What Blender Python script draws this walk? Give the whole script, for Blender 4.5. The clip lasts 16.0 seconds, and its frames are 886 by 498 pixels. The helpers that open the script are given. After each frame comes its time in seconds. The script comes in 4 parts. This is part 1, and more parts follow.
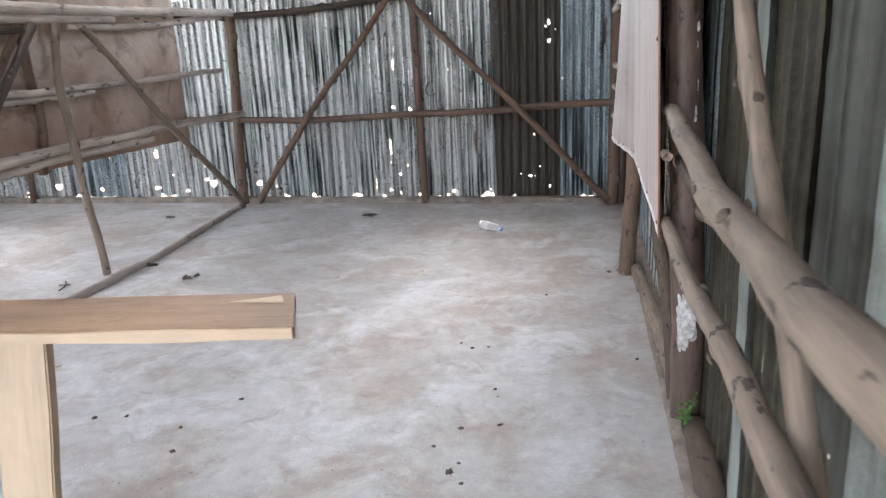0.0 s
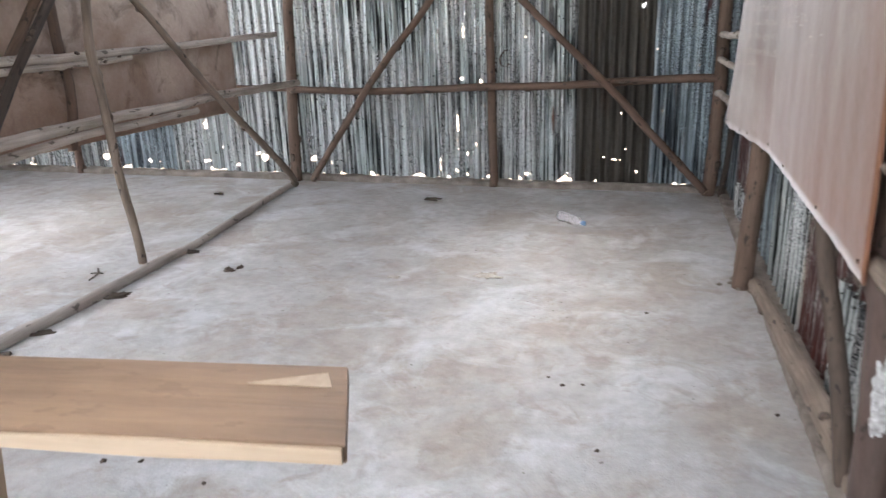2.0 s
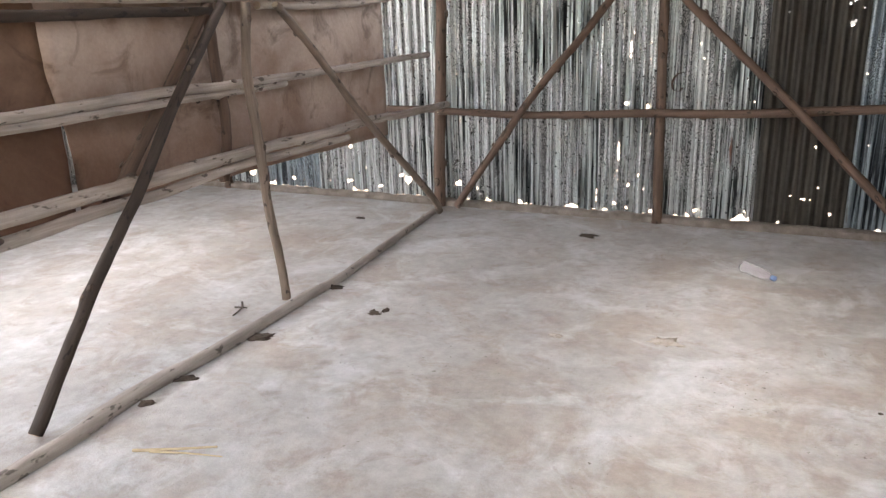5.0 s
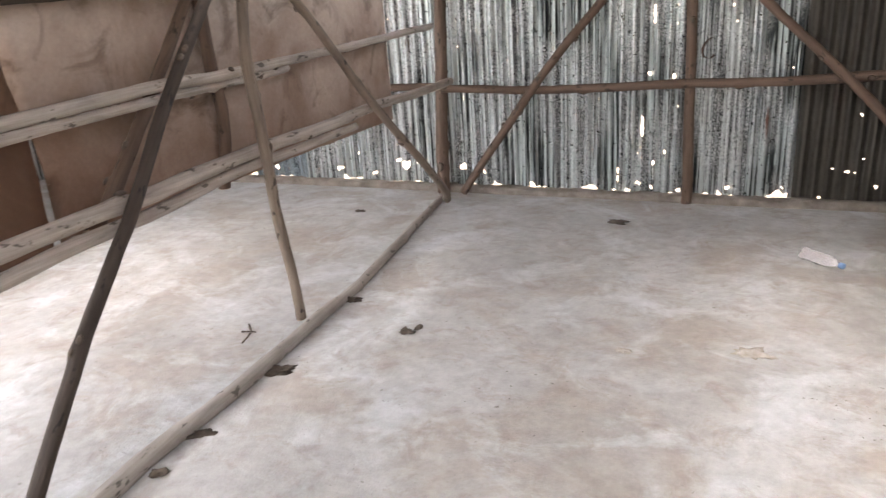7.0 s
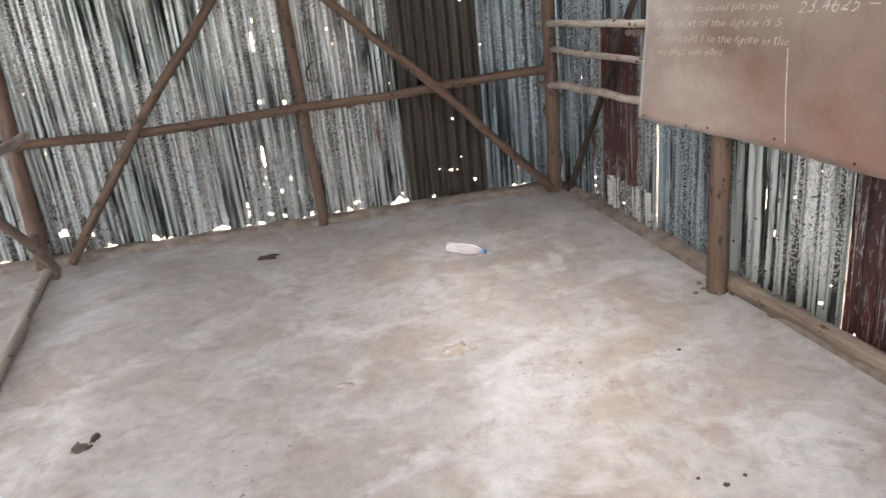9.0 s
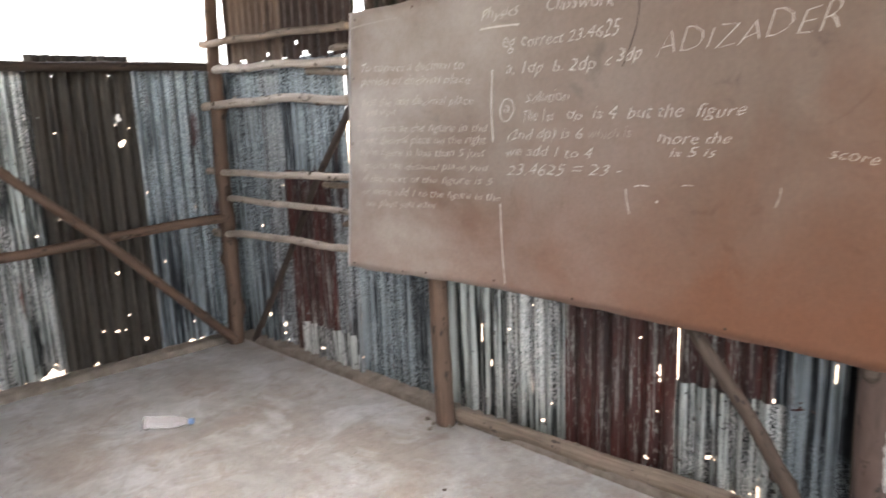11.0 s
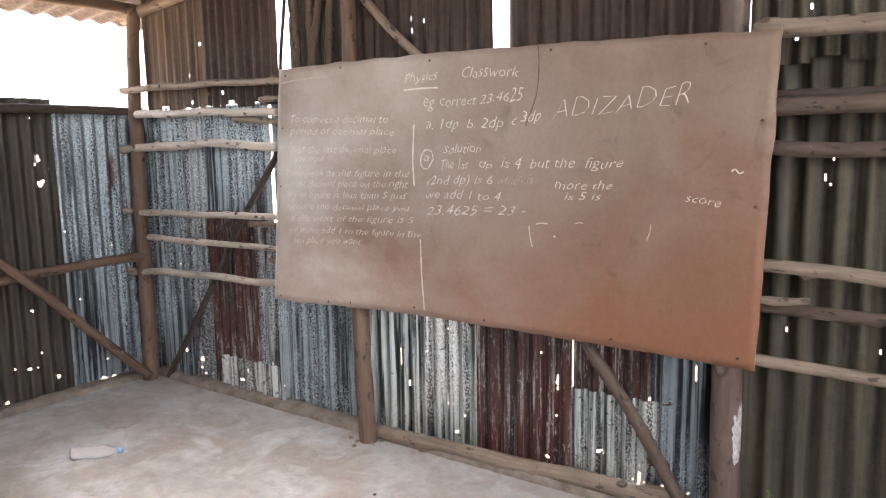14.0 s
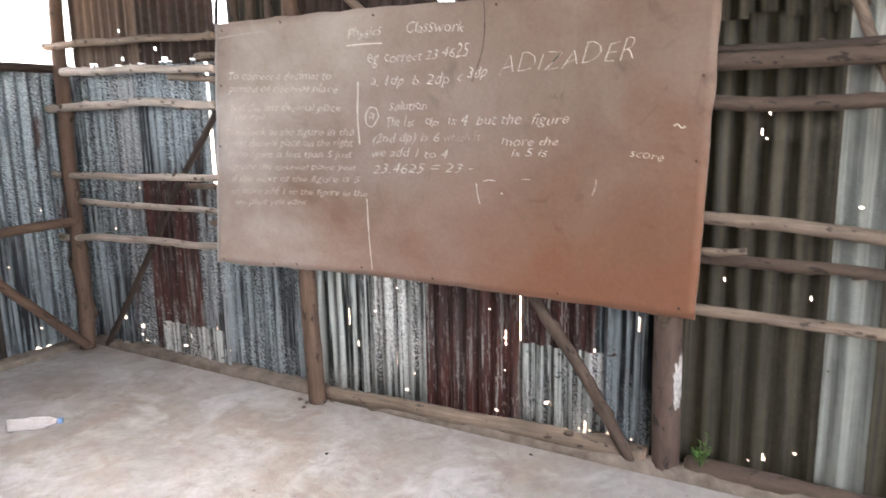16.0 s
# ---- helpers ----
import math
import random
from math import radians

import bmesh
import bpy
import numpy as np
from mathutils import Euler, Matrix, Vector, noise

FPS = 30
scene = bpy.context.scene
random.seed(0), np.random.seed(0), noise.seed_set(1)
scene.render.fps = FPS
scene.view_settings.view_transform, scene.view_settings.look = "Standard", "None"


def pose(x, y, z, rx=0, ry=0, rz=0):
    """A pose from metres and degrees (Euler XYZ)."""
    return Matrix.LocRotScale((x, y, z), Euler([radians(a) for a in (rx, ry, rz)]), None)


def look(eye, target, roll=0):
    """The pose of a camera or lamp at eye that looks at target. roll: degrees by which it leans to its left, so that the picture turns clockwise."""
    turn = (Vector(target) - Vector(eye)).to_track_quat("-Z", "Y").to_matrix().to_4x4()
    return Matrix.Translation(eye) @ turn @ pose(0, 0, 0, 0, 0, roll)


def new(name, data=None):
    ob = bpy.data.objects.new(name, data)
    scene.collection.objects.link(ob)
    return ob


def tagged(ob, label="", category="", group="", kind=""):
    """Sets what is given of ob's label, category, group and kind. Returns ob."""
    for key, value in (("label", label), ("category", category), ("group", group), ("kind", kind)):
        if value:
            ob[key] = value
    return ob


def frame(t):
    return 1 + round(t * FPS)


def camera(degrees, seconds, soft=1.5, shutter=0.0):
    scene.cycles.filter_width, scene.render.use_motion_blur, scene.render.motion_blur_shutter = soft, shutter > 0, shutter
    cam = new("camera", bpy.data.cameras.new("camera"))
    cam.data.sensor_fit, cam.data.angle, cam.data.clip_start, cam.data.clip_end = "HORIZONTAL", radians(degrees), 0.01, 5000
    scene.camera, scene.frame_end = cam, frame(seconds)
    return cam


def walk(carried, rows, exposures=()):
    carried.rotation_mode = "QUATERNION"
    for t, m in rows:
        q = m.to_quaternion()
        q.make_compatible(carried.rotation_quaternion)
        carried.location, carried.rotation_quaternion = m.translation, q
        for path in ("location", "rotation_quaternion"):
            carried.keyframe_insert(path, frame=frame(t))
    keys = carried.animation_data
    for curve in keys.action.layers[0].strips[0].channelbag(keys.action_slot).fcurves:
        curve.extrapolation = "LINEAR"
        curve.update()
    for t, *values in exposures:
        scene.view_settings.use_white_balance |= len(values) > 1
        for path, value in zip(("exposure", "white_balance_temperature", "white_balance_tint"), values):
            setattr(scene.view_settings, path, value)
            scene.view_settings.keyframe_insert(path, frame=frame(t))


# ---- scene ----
cam = camera(64.0, 16.0, 1.3, 0.5)
PATH = [
    (0, (0.376, 0.383, 1.27), (-0.047, 2.266, 0.744), -2.6),
    (0.5, (0.272, 0.537, 1.264), (-0.085, 2.421, 0.695), -3.5),
    (1, (0.215, 0.68, 1.264), (-0.134, 2.562, 0.684), -1.6),
    (1.5, (0.189, 0.835, 1.268), (-0.302, 2.689, 0.698), -1.8),
    (2, (0.121, 0.959, 1.265), (-0.443, 2.781, 0.661), -1.9),
    (2.5, (0.043, 1.131, 1.294), (-0.619, 2.941, 0.759), -3.3),
    (3, (-0.031, 1.212, 1.335), (-0.643, 3.014, 0.717), -3.3),
    (3.5, (-0.028, 1.252, 1.38), (-0.747, 3.044, 0.861), -3.5),
    (4, (-0.067, 1.269, 1.365), (-0.95, 2.984, 0.838), -2.4),
    (4.2, (-0.103, 1.271, 1.351), (-1.004, 2.979, 0.83), -2.1),
    (6.3, (-0.601, 1.498, 1.383), (-1.416, 3.19, 0.696), -2.2),
    (6.5, (-0.693, 1.541, 1.381), (-1.506, 3.255, 0.748), -3.3),
    (7, (-0.764, 1.621, 1.398), (-1.539, 3.34, 0.733), -3.8),
    (7.5, (-0.843, 1.689, 1.422), (-1.269, 3.538, 0.79), -3.1),
    (8, (-1.034, 1.726, 1.357), (-0.902, 3.611, 0.7), -4.0),
    (8.2, (-1.051, 1.715, 1.357), (-0.884, 3.587, 0.672), -5.0),
    (10.3, (-1.38, 2.033, 1.455), (-0.507, 3.744, 0.897), -4.3),
    (10.5, (-1.359, 2.064, 1.455), (-0.372, 3.723, 0.933), -4.0),
    (11, (-1.633, 2.151, 1.481), (-0.278, 3.571, 1.093), -2.3),
    (11.5, (-1.756, 2.116, 1.505), (-0.273, 3.395, 1.096), -2.4),
    (12, (-1.852, 1.992, 1.51), (-0.303, 3.191, 1.108), -2.1),
    (12.5, (-1.913, 1.944, 1.498), (-0.355, 3.148, 1.143), -2.2),
    (13, (-1.983, 1.969, 1.508), (-0.41, 3.162, 1.193), -2.2),
    (13.5, (-2.033, 1.992, 1.519), (-0.444, 3.172, 1.227), -2.2),
    (14, (-2.069, 2.009, 1.494), (-0.478, 3.19, 1.225), -1.0),
    (14.5, (-2.059, 2.02, 1.502), (-0.45, 3.164, 1.182), -0.5),
    (15, (-2.069, 2.034, 1.495), (-0.46, 3.179, 1.179), -0.1),
    (15.5, (-2.075, 2.038, 1.501), (-0.454, 3.164, 1.177), -0.3),
    (16, (-2.084, 2.034, 1.47), (-0.415, 3.071, 1.097), -1.2),
]
EXPOSURES = [(0.0, 4.08, 6250, 10), (2.5, 4.05, 6400, 10), (4.0, 4.0, 6850, 12), (7.0, 4.15, 6900, 13), (8.0, 4.15, 6900, 12), (10.5, 4.1, 6850, 12), (12.0, 4.0, 6800, 14), (13.5, 4.22, 6750, 14), (16.0, 4.32, 6750, 14)]
walk(cam, [(t, look(eye, target, roll)) for t, eye, target, roll in PATH], EXPOSURES)

# ---- world, sun, exposure ----
world = bpy.data.worlds.new("overcast_day")
scene.world = world
world.use_nodes = True
wn = world.node_tree
sky = wn.nodes.new("ShaderNodeTexSky")
sky.sky_type = "NISHITA"
sky.sun_disc = False
sky.sun_elevation, sky.sun_rotation = radians(75), radians(231)
sky.air_density, sky.dust_density, sky.ozone_density = 1.0, 4.0, 1.0
wn.nodes["Background"].inputs["Strength"].default_value = 0.15
haze = wn.nodes.new("ShaderNodeHueSaturation")
haze.inputs["Saturation"].default_value = 0.35
wn.links.new(sky.outputs[0], haze.inputs["Color"])
wn.links.new(haze.outputs[0], wn.nodes["Background"].inputs["Color"])
sun_data = bpy.data.lights.new("sun", "SUN")
sun_data.energy, sun_data.angle, sun_data.color = 0.5, radians(100), (1.0, 0.96, 0.9)
sun = new("sun", sun_data)
sun.matrix_world = look((-4.2, -3.4, 20.0), (0, 0, 0))


# ---- materials ----
def base_mat(name, rough=0.7, metal=0.0):
    m = bpy.data.materials.new(name)
    m.use_nodes = True
    nt = m.node_tree
    b = nt.nodes["Principled BSDF"]
    b.inputs["Roughness"].default_value, b.inputs["Metallic"].default_value = rough, metal
    return m, nt, b


def coords(nt, stretch=(1, 1, 1), shift=0.0):
    """Object coordinates, stretched, and moved by the object's random number."""
    tc, mp = nt.nodes.new("ShaderNodeTexCoord"), nt.nodes.new("ShaderNodeMapping")
    mp.inputs["Scale"].default_value = stretch
    nt.links.new(tc.outputs["Object"], mp.inputs["Vector"])
    if shift:
        oi, mu = nt.nodes.new("ShaderNodeObjectInfo"), nt.nodes.new("ShaderNodeMath")
        mu.operation = "MULTIPLY"
        mu.inputs[1].default_value = shift
        nt.links.new(oi.outputs["Random"], mu.inputs[0])
        nt.links.new(mu.outputs[0], mp.inputs["Location"])
    return mp.outputs[0]


def noise_tex(nt, vec, scale, detail=4.0, rough=0.55, warp=0.0):
    n = nt.nodes.new("ShaderNodeTexNoise")
    n.inputs["Scale"].default_value, n.inputs["Detail"].default_value = scale, detail
    n.inputs["Roughness"].default_value, n.inputs["Distortion"].default_value = rough, warp
    nt.links.new(vec, n.inputs["Vector"])
    return n.outputs["Fac"]


def ramp(nt, fac, *stops):
    r = nt.nodes.new("ShaderNodeValToRGB")
    for i, (at, c) in enumerate(stops):
        e = r.color_ramp.elements[i] if i < 2 else r.color_ramp.elements.new(at)
        e.position = at
        e.color = (*c, 1) if isinstance(c, tuple) else (c, c, c, 1)
    nt.links.new(fac, r.inputs[0])
    return r.outputs[0]


def blend(nt, fac, a, b, mode="MIX"):
    x = nt.nodes.new("ShaderNodeMix")
    x.data_type, x.blend_type = "RGBA", mode
    for socket, v in ((x.inputs[0], fac), (x.inputs[6], a), (x.inputs[7], b)):
        if isinstance(v, (int, float)):
            socket.default_value = v
        elif isinstance(v, tuple):
            socket.default_value = (*v, 1)
        else:
            nt.links.new(v, socket)
    return x.outputs[2]


def relief(nt, b, height, strength, distance=0.01):
    bp = nt.nodes.new("ShaderNodeBump")
    bp.inputs["Strength"].default_value, bp.inputs["Distance"].default_value = strength, distance
    nt.links.new(height, bp.inputs["Height"])
    nt.links.new(bp.outputs[0], b.inputs["Normal"])


def tin_mat(name, light, dark, rust, rust_at=0.62, metal=0.55, rough=0.42, flake=0.5, streak=0.5):
    """Weathered corrugated iron: zinc patches, flaking, rust, and vertical streaks mixing run-off with painted ridge
    light and groove shade.
    """
    m, nt, b = base_mat(name, rough, metal)
    v = coords(nt, (1, 1, 1), 30)
    vs = coords(nt, (46, 46, 0.8), 40)
    # Streak width and contrast also paint in the light and dark of the corrugations.
    col = ramp(nt, noise_tex(nt, vs, 1.0, 5, 0.6), (0.5 - streak * 0.28, dark), (0.5 + streak * 0.22, light))
    spots = ramp(nt, noise_tex(nt, v, 110, 3, 0.7), (0.47, 0.0), (0.55, 1.0))
    zone = ramp(nt, noise_tex(nt, coords(nt, (3.0, 3.0, 1.6), 20), 1.0, 3), (0.40, 0.0), (0.55, flake))
    pale = tuple(min(0.85, c * 1.7 + 0.03) for c in light)
    col = blend(nt, blend(nt, 1.0, spots, zone, "MULTIPLY"), col, pale)
    pits = ramp(nt, noise_tex(nt, coords(nt, (130, 130, 70), 15), 1.0, 3, 0.7), (0.54, 0.0), (0.6, 0.8))
    col = blend(nt, blend(nt, 1.0, pits, zone, "MULTIPLY"), col, tuple(c * 0.8 for c in dark))
    rz = ramp(nt, noise_tex(nt, coords(nt, (9, 9, 1.5), 60), 1.0, 6, 0.65), (rust_at, 0.0), (rust_at + 0.07, 1.0))
    grit = ramp(nt, noise_tex(nt, v, 40, 4), (0.3, tuple(c * 0.55 for c in rust)), (0.7, rust))
    col = blend(nt, rz, col, grit)
    nt.links.new(col, b.inputs["Base Color"])
    mt = nt.nodes.new("ShaderNodeMath")
    mt.operation = "MULTIPLY_ADD"
    mt.inputs[1].default_value, mt.inputs[2].default_value = -metal, metal
    nt.links.new(rz, mt.inputs[0])
    nt.links.new(mt.outputs[0], b.inputs["Metallic"])
    rg = ramp(nt, noise_tex(nt, v, 30, 3), (0.3, rough - 0.08), (0.7, rough + 0.22))
    nt.links.new(rg, b.inputs["Roughness"])
    relief(nt, b, noise_tex(nt, v, 60, 4, 0.7), 0.25, 0.004)
    return m


def peeled_mat(name, coat, deep, bare):
    """Red-rusted iron on which strips and flecks of the old zinc are left."""
    m, nt, b = base_mat(name, 0.5)
    col = ramp(nt, noise_tex(nt, coords(nt, (14, 14, 1.4), 30), 1.0, 5, 0.65), (0.36, deep), (0.64, coat))
    strip = ramp(nt, noise_tex(nt, coords(nt, (75, 75, 2.6), 40), 1.0, 4, 0.6, 0.4), (0.55, 0.0), (0.59, 1.0))
    dash = ramp(nt, noise_tex(nt, coords(nt, (90, 90, 26), 20), 1.0, 3, 0.65), (0.60, 0.0), (0.64, 1.0))
    zone = ramp(nt, noise_tex(nt, coords(nt, (6, 6, 1.8), 60), 1.0, 3), (0.40, 0.25), (0.58, 1.0))
    zinc = ramp(nt, noise_tex(nt, coords(nt, (1, 1, 1), 10), 70, 4, 0.7), (0.35, tuple(c * 0.4 for c in bare)), (0.62, bare))
    mask = blend(nt, 1.0, blend(nt, 1.0, strip, dash, "ADD"), zone, "MULTIPLY")
    nt.links.new(blend(nt, mask, col, zinc), b.inputs["Base Color"])
    nt.links.new(ramp(nt, mask, (0.0, 0.1), (1.0, 0.55)), b.inputs["Metallic"])
    relief(nt, b, mask, 0.3, 0.003)
    return m


def wood_mat(name, light, dark, rough=0.75, grain=(60, 60, 3.5), stain=0.35, scars=0.85):
    """Grain runs along each piece's own z axis."""
    m, nt, b = base_mat(name, rough)
    g = noise_tex(nt, coords(nt, grain, 50), 1.0, 5, 0.6, 0.6)
    col = ramp(nt, g, (0.3, dark), (0.68, light))
    blot = ramp(nt, noise_tex(nt, coords(nt, (7, 7, 4), 80), 1.0, 4), (0.35, tuple(c * (1 - stain) for c in light)), (0.62, light))
    col = blend(nt, 0.5, col, blot)
    scar = ramp(nt, noise_tex(nt, coords(nt, (30, 30, 14), 10), 1.0, 3), (0.62, 0.0), (0.67, scars))
    col = blend(nt, scar, col, tuple(c * 0.45 for c in dark))
    nt.links.new(col, b.inputs["Base Color"])
    relief(nt, b, g, 0.5, 0.006)
    return m


def floor_mat():
    m, nt, b = base_mat("worn_concrete", 0.5)
    v = coords(nt)
    col = ramp(nt, noise_tex(nt, v, 1.1, 6, 0.6, 0.4), (0.35, (0.31, 0.295, 0.28)), (0.65, (0.45, 0.445, 0.44)))
    smear = ramp(nt, noise_tex(nt, coords(nt, (1.2, 1.2, 1)), 1.5, 8, 0.6, 0.5), (0.47, 0.0), (0.6, 0.8))
    col = blend(nt, smear, col, (0.315, 0.275, 0.24))
    wash = ramp(nt, noise_tex(nt, coords(nt, (2.4, 2.4, 1)), 1.0, 8, 0.65, 0.7), (0.5, 0.0), (0.62, 0.7))
    col = blend(nt, wash, col, (0.50, 0.515, 0.53))
    scuff = ramp(nt, noise_tex(nt, coords(nt, (6, 6, 1)), 1.0, 8, 0.72, 0.6), (0.52, 0.0), (0.66, 0.65))
    col = blend(nt, scuff, col, (0.27, 0.22, 0.185))
    mott = ramp(nt, noise_tex(nt, v, 13, 8, 0.75), (0.35, 0.80), (0.62, 1.06))
    col = blend(nt, 1.0, col, mott, "MULTIPLY")
    specks = ramp(nt, noise_tex(nt, v, 46, 2, 0.5), (0.69, 0.0), (0.72, 0.8))
    gate = ramp(nt, noise_tex(nt, v, 1.7, 3), (0.5, 0.0), (0.6, 1.0))
    col = blend(nt, blend(nt, 1.0, specks, gate, "MULTIPLY"), col, (0.09, 0.07, 0.055))
    nt.links.new(col, b.inputs["Base Color"])
    nt.links.new(ramp(nt, noise_tex(nt, v, 3.5, 5), (0.3, 0.36), (0.7, 0.62)), b.inputs["Roughness"])
    h = blend(nt, 0.5, noise_tex(nt, v, 14, 8, 0.7), noise_tex(nt, v, 110, 3))
    relief(nt, b, h, 0.35, 0.012)
    return m


def board_mat(name, light, mid, low, chalk=0.0, low_z=0.9, blot=0.54):
    """Hardboard: tan with reddish staining, stronger towards the lower edge and the near end, and a haze of rubbed
    chalk.
    """
    m, nt, b = base_mat(name, 0.62)
    v = coords(nt)
    col = ramp(nt, noise_tex(nt, v, 2.1, 6, 0.6, 0.5), (0.36, mid), (0.6, light))
    blots = ramp(nt, noise_tex(nt, v, 4.2, 7, 0.62, 1.0), (blot, 0.0), (blot + 0.12, 0.75))
    col = blend(nt, blots, col, tuple(c * 0.5 for c in mid))
    sep, add, far = nt.nodes.new("ShaderNodeSeparateXYZ"), nt.nodes.new("ShaderNodeMath"), nt.nodes.new("ShaderNodeMath")
    nt.links.new(coords(nt, (1, 0.06, 0.38)), sep.inputs[0])
    add.operation, far.operation = "MULTIPLY_ADD", "ADD"
    add.inputs[1].default_value = 0.45
    nt.links.new(noise_tex(nt, coords(nt, (1, 1.3, 0.8)), 1.6, 6, 0.65, 0.6), add.inputs[0])
    nt.links.new(sep.outputs["Z"], add.inputs[2])
    nt.links.new(add.outputs[0], far.inputs[0])
    nt.links.new(sep.outputs["Y"], far.inputs[1])
    reddish = ramp(nt, far.outputs[0], (low_z, 1.0), (low_z + 0.27, 0.0))
    mul = nt.nodes.new("ShaderNodeMath")
    mul.operation = "MULTIPLY"
    mul.inputs[1].default_value = 0.85
    nt.links.new(reddish, mul.inputs[0])
    col = blend(nt, mul.outputs[0], col, low)
    if chalk:
        b.inputs["Sheen Weight"].default_value, b.inputs["Sheen Roughness"].default_value = 0.58, 0.3
        haze = ramp(nt, noise_tex(nt, coords(nt, (1, 0.9, 1.2)), 1.4, 6, 0.6, 0.2), (0.34, 0.1 * chalk), (0.66, chalk))
        haze = blend(nt, 1.0, haze, ramp(nt, sep.outputs["Y"], (0.19, 0.04), (0.285, 1.0)), "MULTIPLY")
        col = blend(nt, haze, col, (0.56, 0.52, 0.475))
    col = blend(nt, 1.0, col, ramp(nt, noise_tex(nt, v, 60, 4, 0.7), (0.3, 0.88), (0.7, 1.04)), "MULTIPLY")
    nt.links.new(col, b.inputs["Base Color"])
    relief(nt, b, noise_tex(nt, v, 5, 6, 0.6), 0.25, 0.02)
    return m


def plain_mat(name, c1, c2, scale=12.0, rough=0.8, bump=0.3, metal=0.0):
    m, nt, b = base_mat(name, rough, metal)
    v = coords(nt, (1, 1, 1), 9)
    n = noise_tex(nt, v, scale, 6, 0.65)
    nt.links.new(ramp(nt, n, (0.3, c1), (0.7, c2)), b.inputs["Base Color"])
    relief(nt, b, n, bump, 0.01)
    return m


RUST = (0.16, 0.06, 0.035)
TIN = tin_mat("tin_grey_green", (0.50, 0.55, 0.54), (0.026, 0.03, 0.03), RUST, 0.66, 0.75, 0.32, 0.7, 0.15)
TIN_PALE = tin_mat("tin_pale", (0.60, 0.64, 0.625), (0.03, 0.034, 0.034), (0.14, 0.085, 0.055), 0.66, 0.72, 0.32, 0.7, 0.15)
TIN_BLUE = tin_mat("tin_blue_grey", (0.27, 0.32, 0.345), (0.025, 0.03, 0.036), (0.06, 0.02, 0.02), 0.60, 0.62, 0.4, 0.8, 0.19)
TIN_DARK = tin_mat("tin_sooty", (0.062, 0.054, 0.043), (0.024, 0.021, 0.017), (0.045, 0.03, 0.02), 0.6, 0.25, 0.5, 0.04)
TIN_RED = peeled_mat("tin_rusted_red", (0.068, 0.013, 0.009), (0.018, 0.006, 0.0055), (0.36, 0.36, 0.34))
TIN_PEEL = tin_mat("tin_peeling_blue", (0.30, 0.33, 0.345), (0.03, 0.03, 0.034), (0.055, 0.022, 0.02), 0.53, 0.5, 0.45, 0.8, 0.22)
TIN_SMOOTH = tin_mat("tin_smooth_grey", (0.075, 0.078, 0.066), (0.03, 0.03, 0.024), (0.06, 0.045, 0.03), 0.72, 0.35, 0.45, 0.05, 0.6)
TIN_WASHED = tin_mat("tin_washed_pale", (0.27, 0.29, 0.27), (0.13, 0.14, 0.125), (0.1, 0.08, 0.06), 0.72, 0.35, 0.45, 0.1, 0.6)
# Brown sheet by the corner, with the light on it mixed into a paler tan.
TIN_TAN = tin_mat("tin_lit_tan", (0.16, 0.115, 0.085), (0.05, 0.032, 0.024), (0.07, 0.03, 0.02), 0.6, 0.15, 0.6, 0.1)
TIN_BROWN = tin_mat("tin_rusted_brown", (0.055, 0.032, 0.023), (0.014, 0.0075, 0.0055), (0.032, 0.009, 0.005), 0.53, 0.15, 0.6, 0.1)
TIN_OLIVE = tin_mat("tin_olive", (0.056, 0.049, 0.03), (0.013, 0.0115, 0.0075), (0.035, 0.022, 0.014), 0.68, 0.25, 0.5, 0.12)
POLE = wood_mat("weathered_pole", (0.27, 0.21, 0.16), (0.06, 0.042, 0.032), stain=0.5)
POLE_GREY = wood_mat("grey_pole", (0.58, 0.505, 0.43), (0.19, 0.15, 0.12), stain=0.45)
POLE_DUSTY = wood_mat("dusty_log", (0.42, 0.375, 0.33), (0.2, 0.17, 0.145))
POLE_BROWN = wood_mat("brown_pole", (0.16, 0.102, 0.071), (0.045, 0.028, 0.02))
POLE_OLD = wood_mat("old_bark_pole", (0.105, 0.075, 0.056), (0.03, 0.021, 0.016), 0.85, (45, 45, 10))
POLE_DARK = wood_mat("dark_pole", (0.066, 0.046, 0.035), (0.02, 0.015, 0.012))
BARK = wood_mat("bark_pole", (0.125, 0.082, 0.066), (0.026, 0.017, 0.014), 0.5, (40, 40, 9))
SAWN = plain_mat("sawn_wood", (0.30, 0.22, 0.15), (0.5, 0.4, 0.29), 60, 0.8)
KNOT = plain_mat("dark_knot", (0.05, 0.036, 0.028), (0.16, 0.12, 0.09), 60, 0.85)
PLANK = wood_mat("sawn_plank", (0.54, 0.42, 0.30), (0.38, 0.28, 0.185), 0.6, (34, 34, 2.2), 0.2, 0.0)
PLANK_OLD = wood_mat("worn_plank_top", (0.34, 0.225, 0.14), (0.15, 0.092, 0.056), 0.55, (26, 26, 2.0), 0.45, 0.2)
CONCRETE = floor_mat()
MUD = plain_mat("mud_mortar", (0.11, 0.088, 0.07), (0.27, 0.235, 0.20), 9, 0.9, 0.6)
BLOB = plain_mat("dried_cement", (0.33, 0.29, 0.24), (0.50, 0.47, 0.42), 25, 0.9, 0.6)
EARTH = plain_mat("dry_earth", (0.34, 0.24, 0.16), (0.46, 0.36, 0.26), 0.8, 0.95)
CHALKBOARD = board_mat("chalky_hardboard", (0.205, 0.148, 0.113), (0.165, 0.105, 0.073), (0.20, 0.072, 0.030), 0.66, 0.71, 0.60)
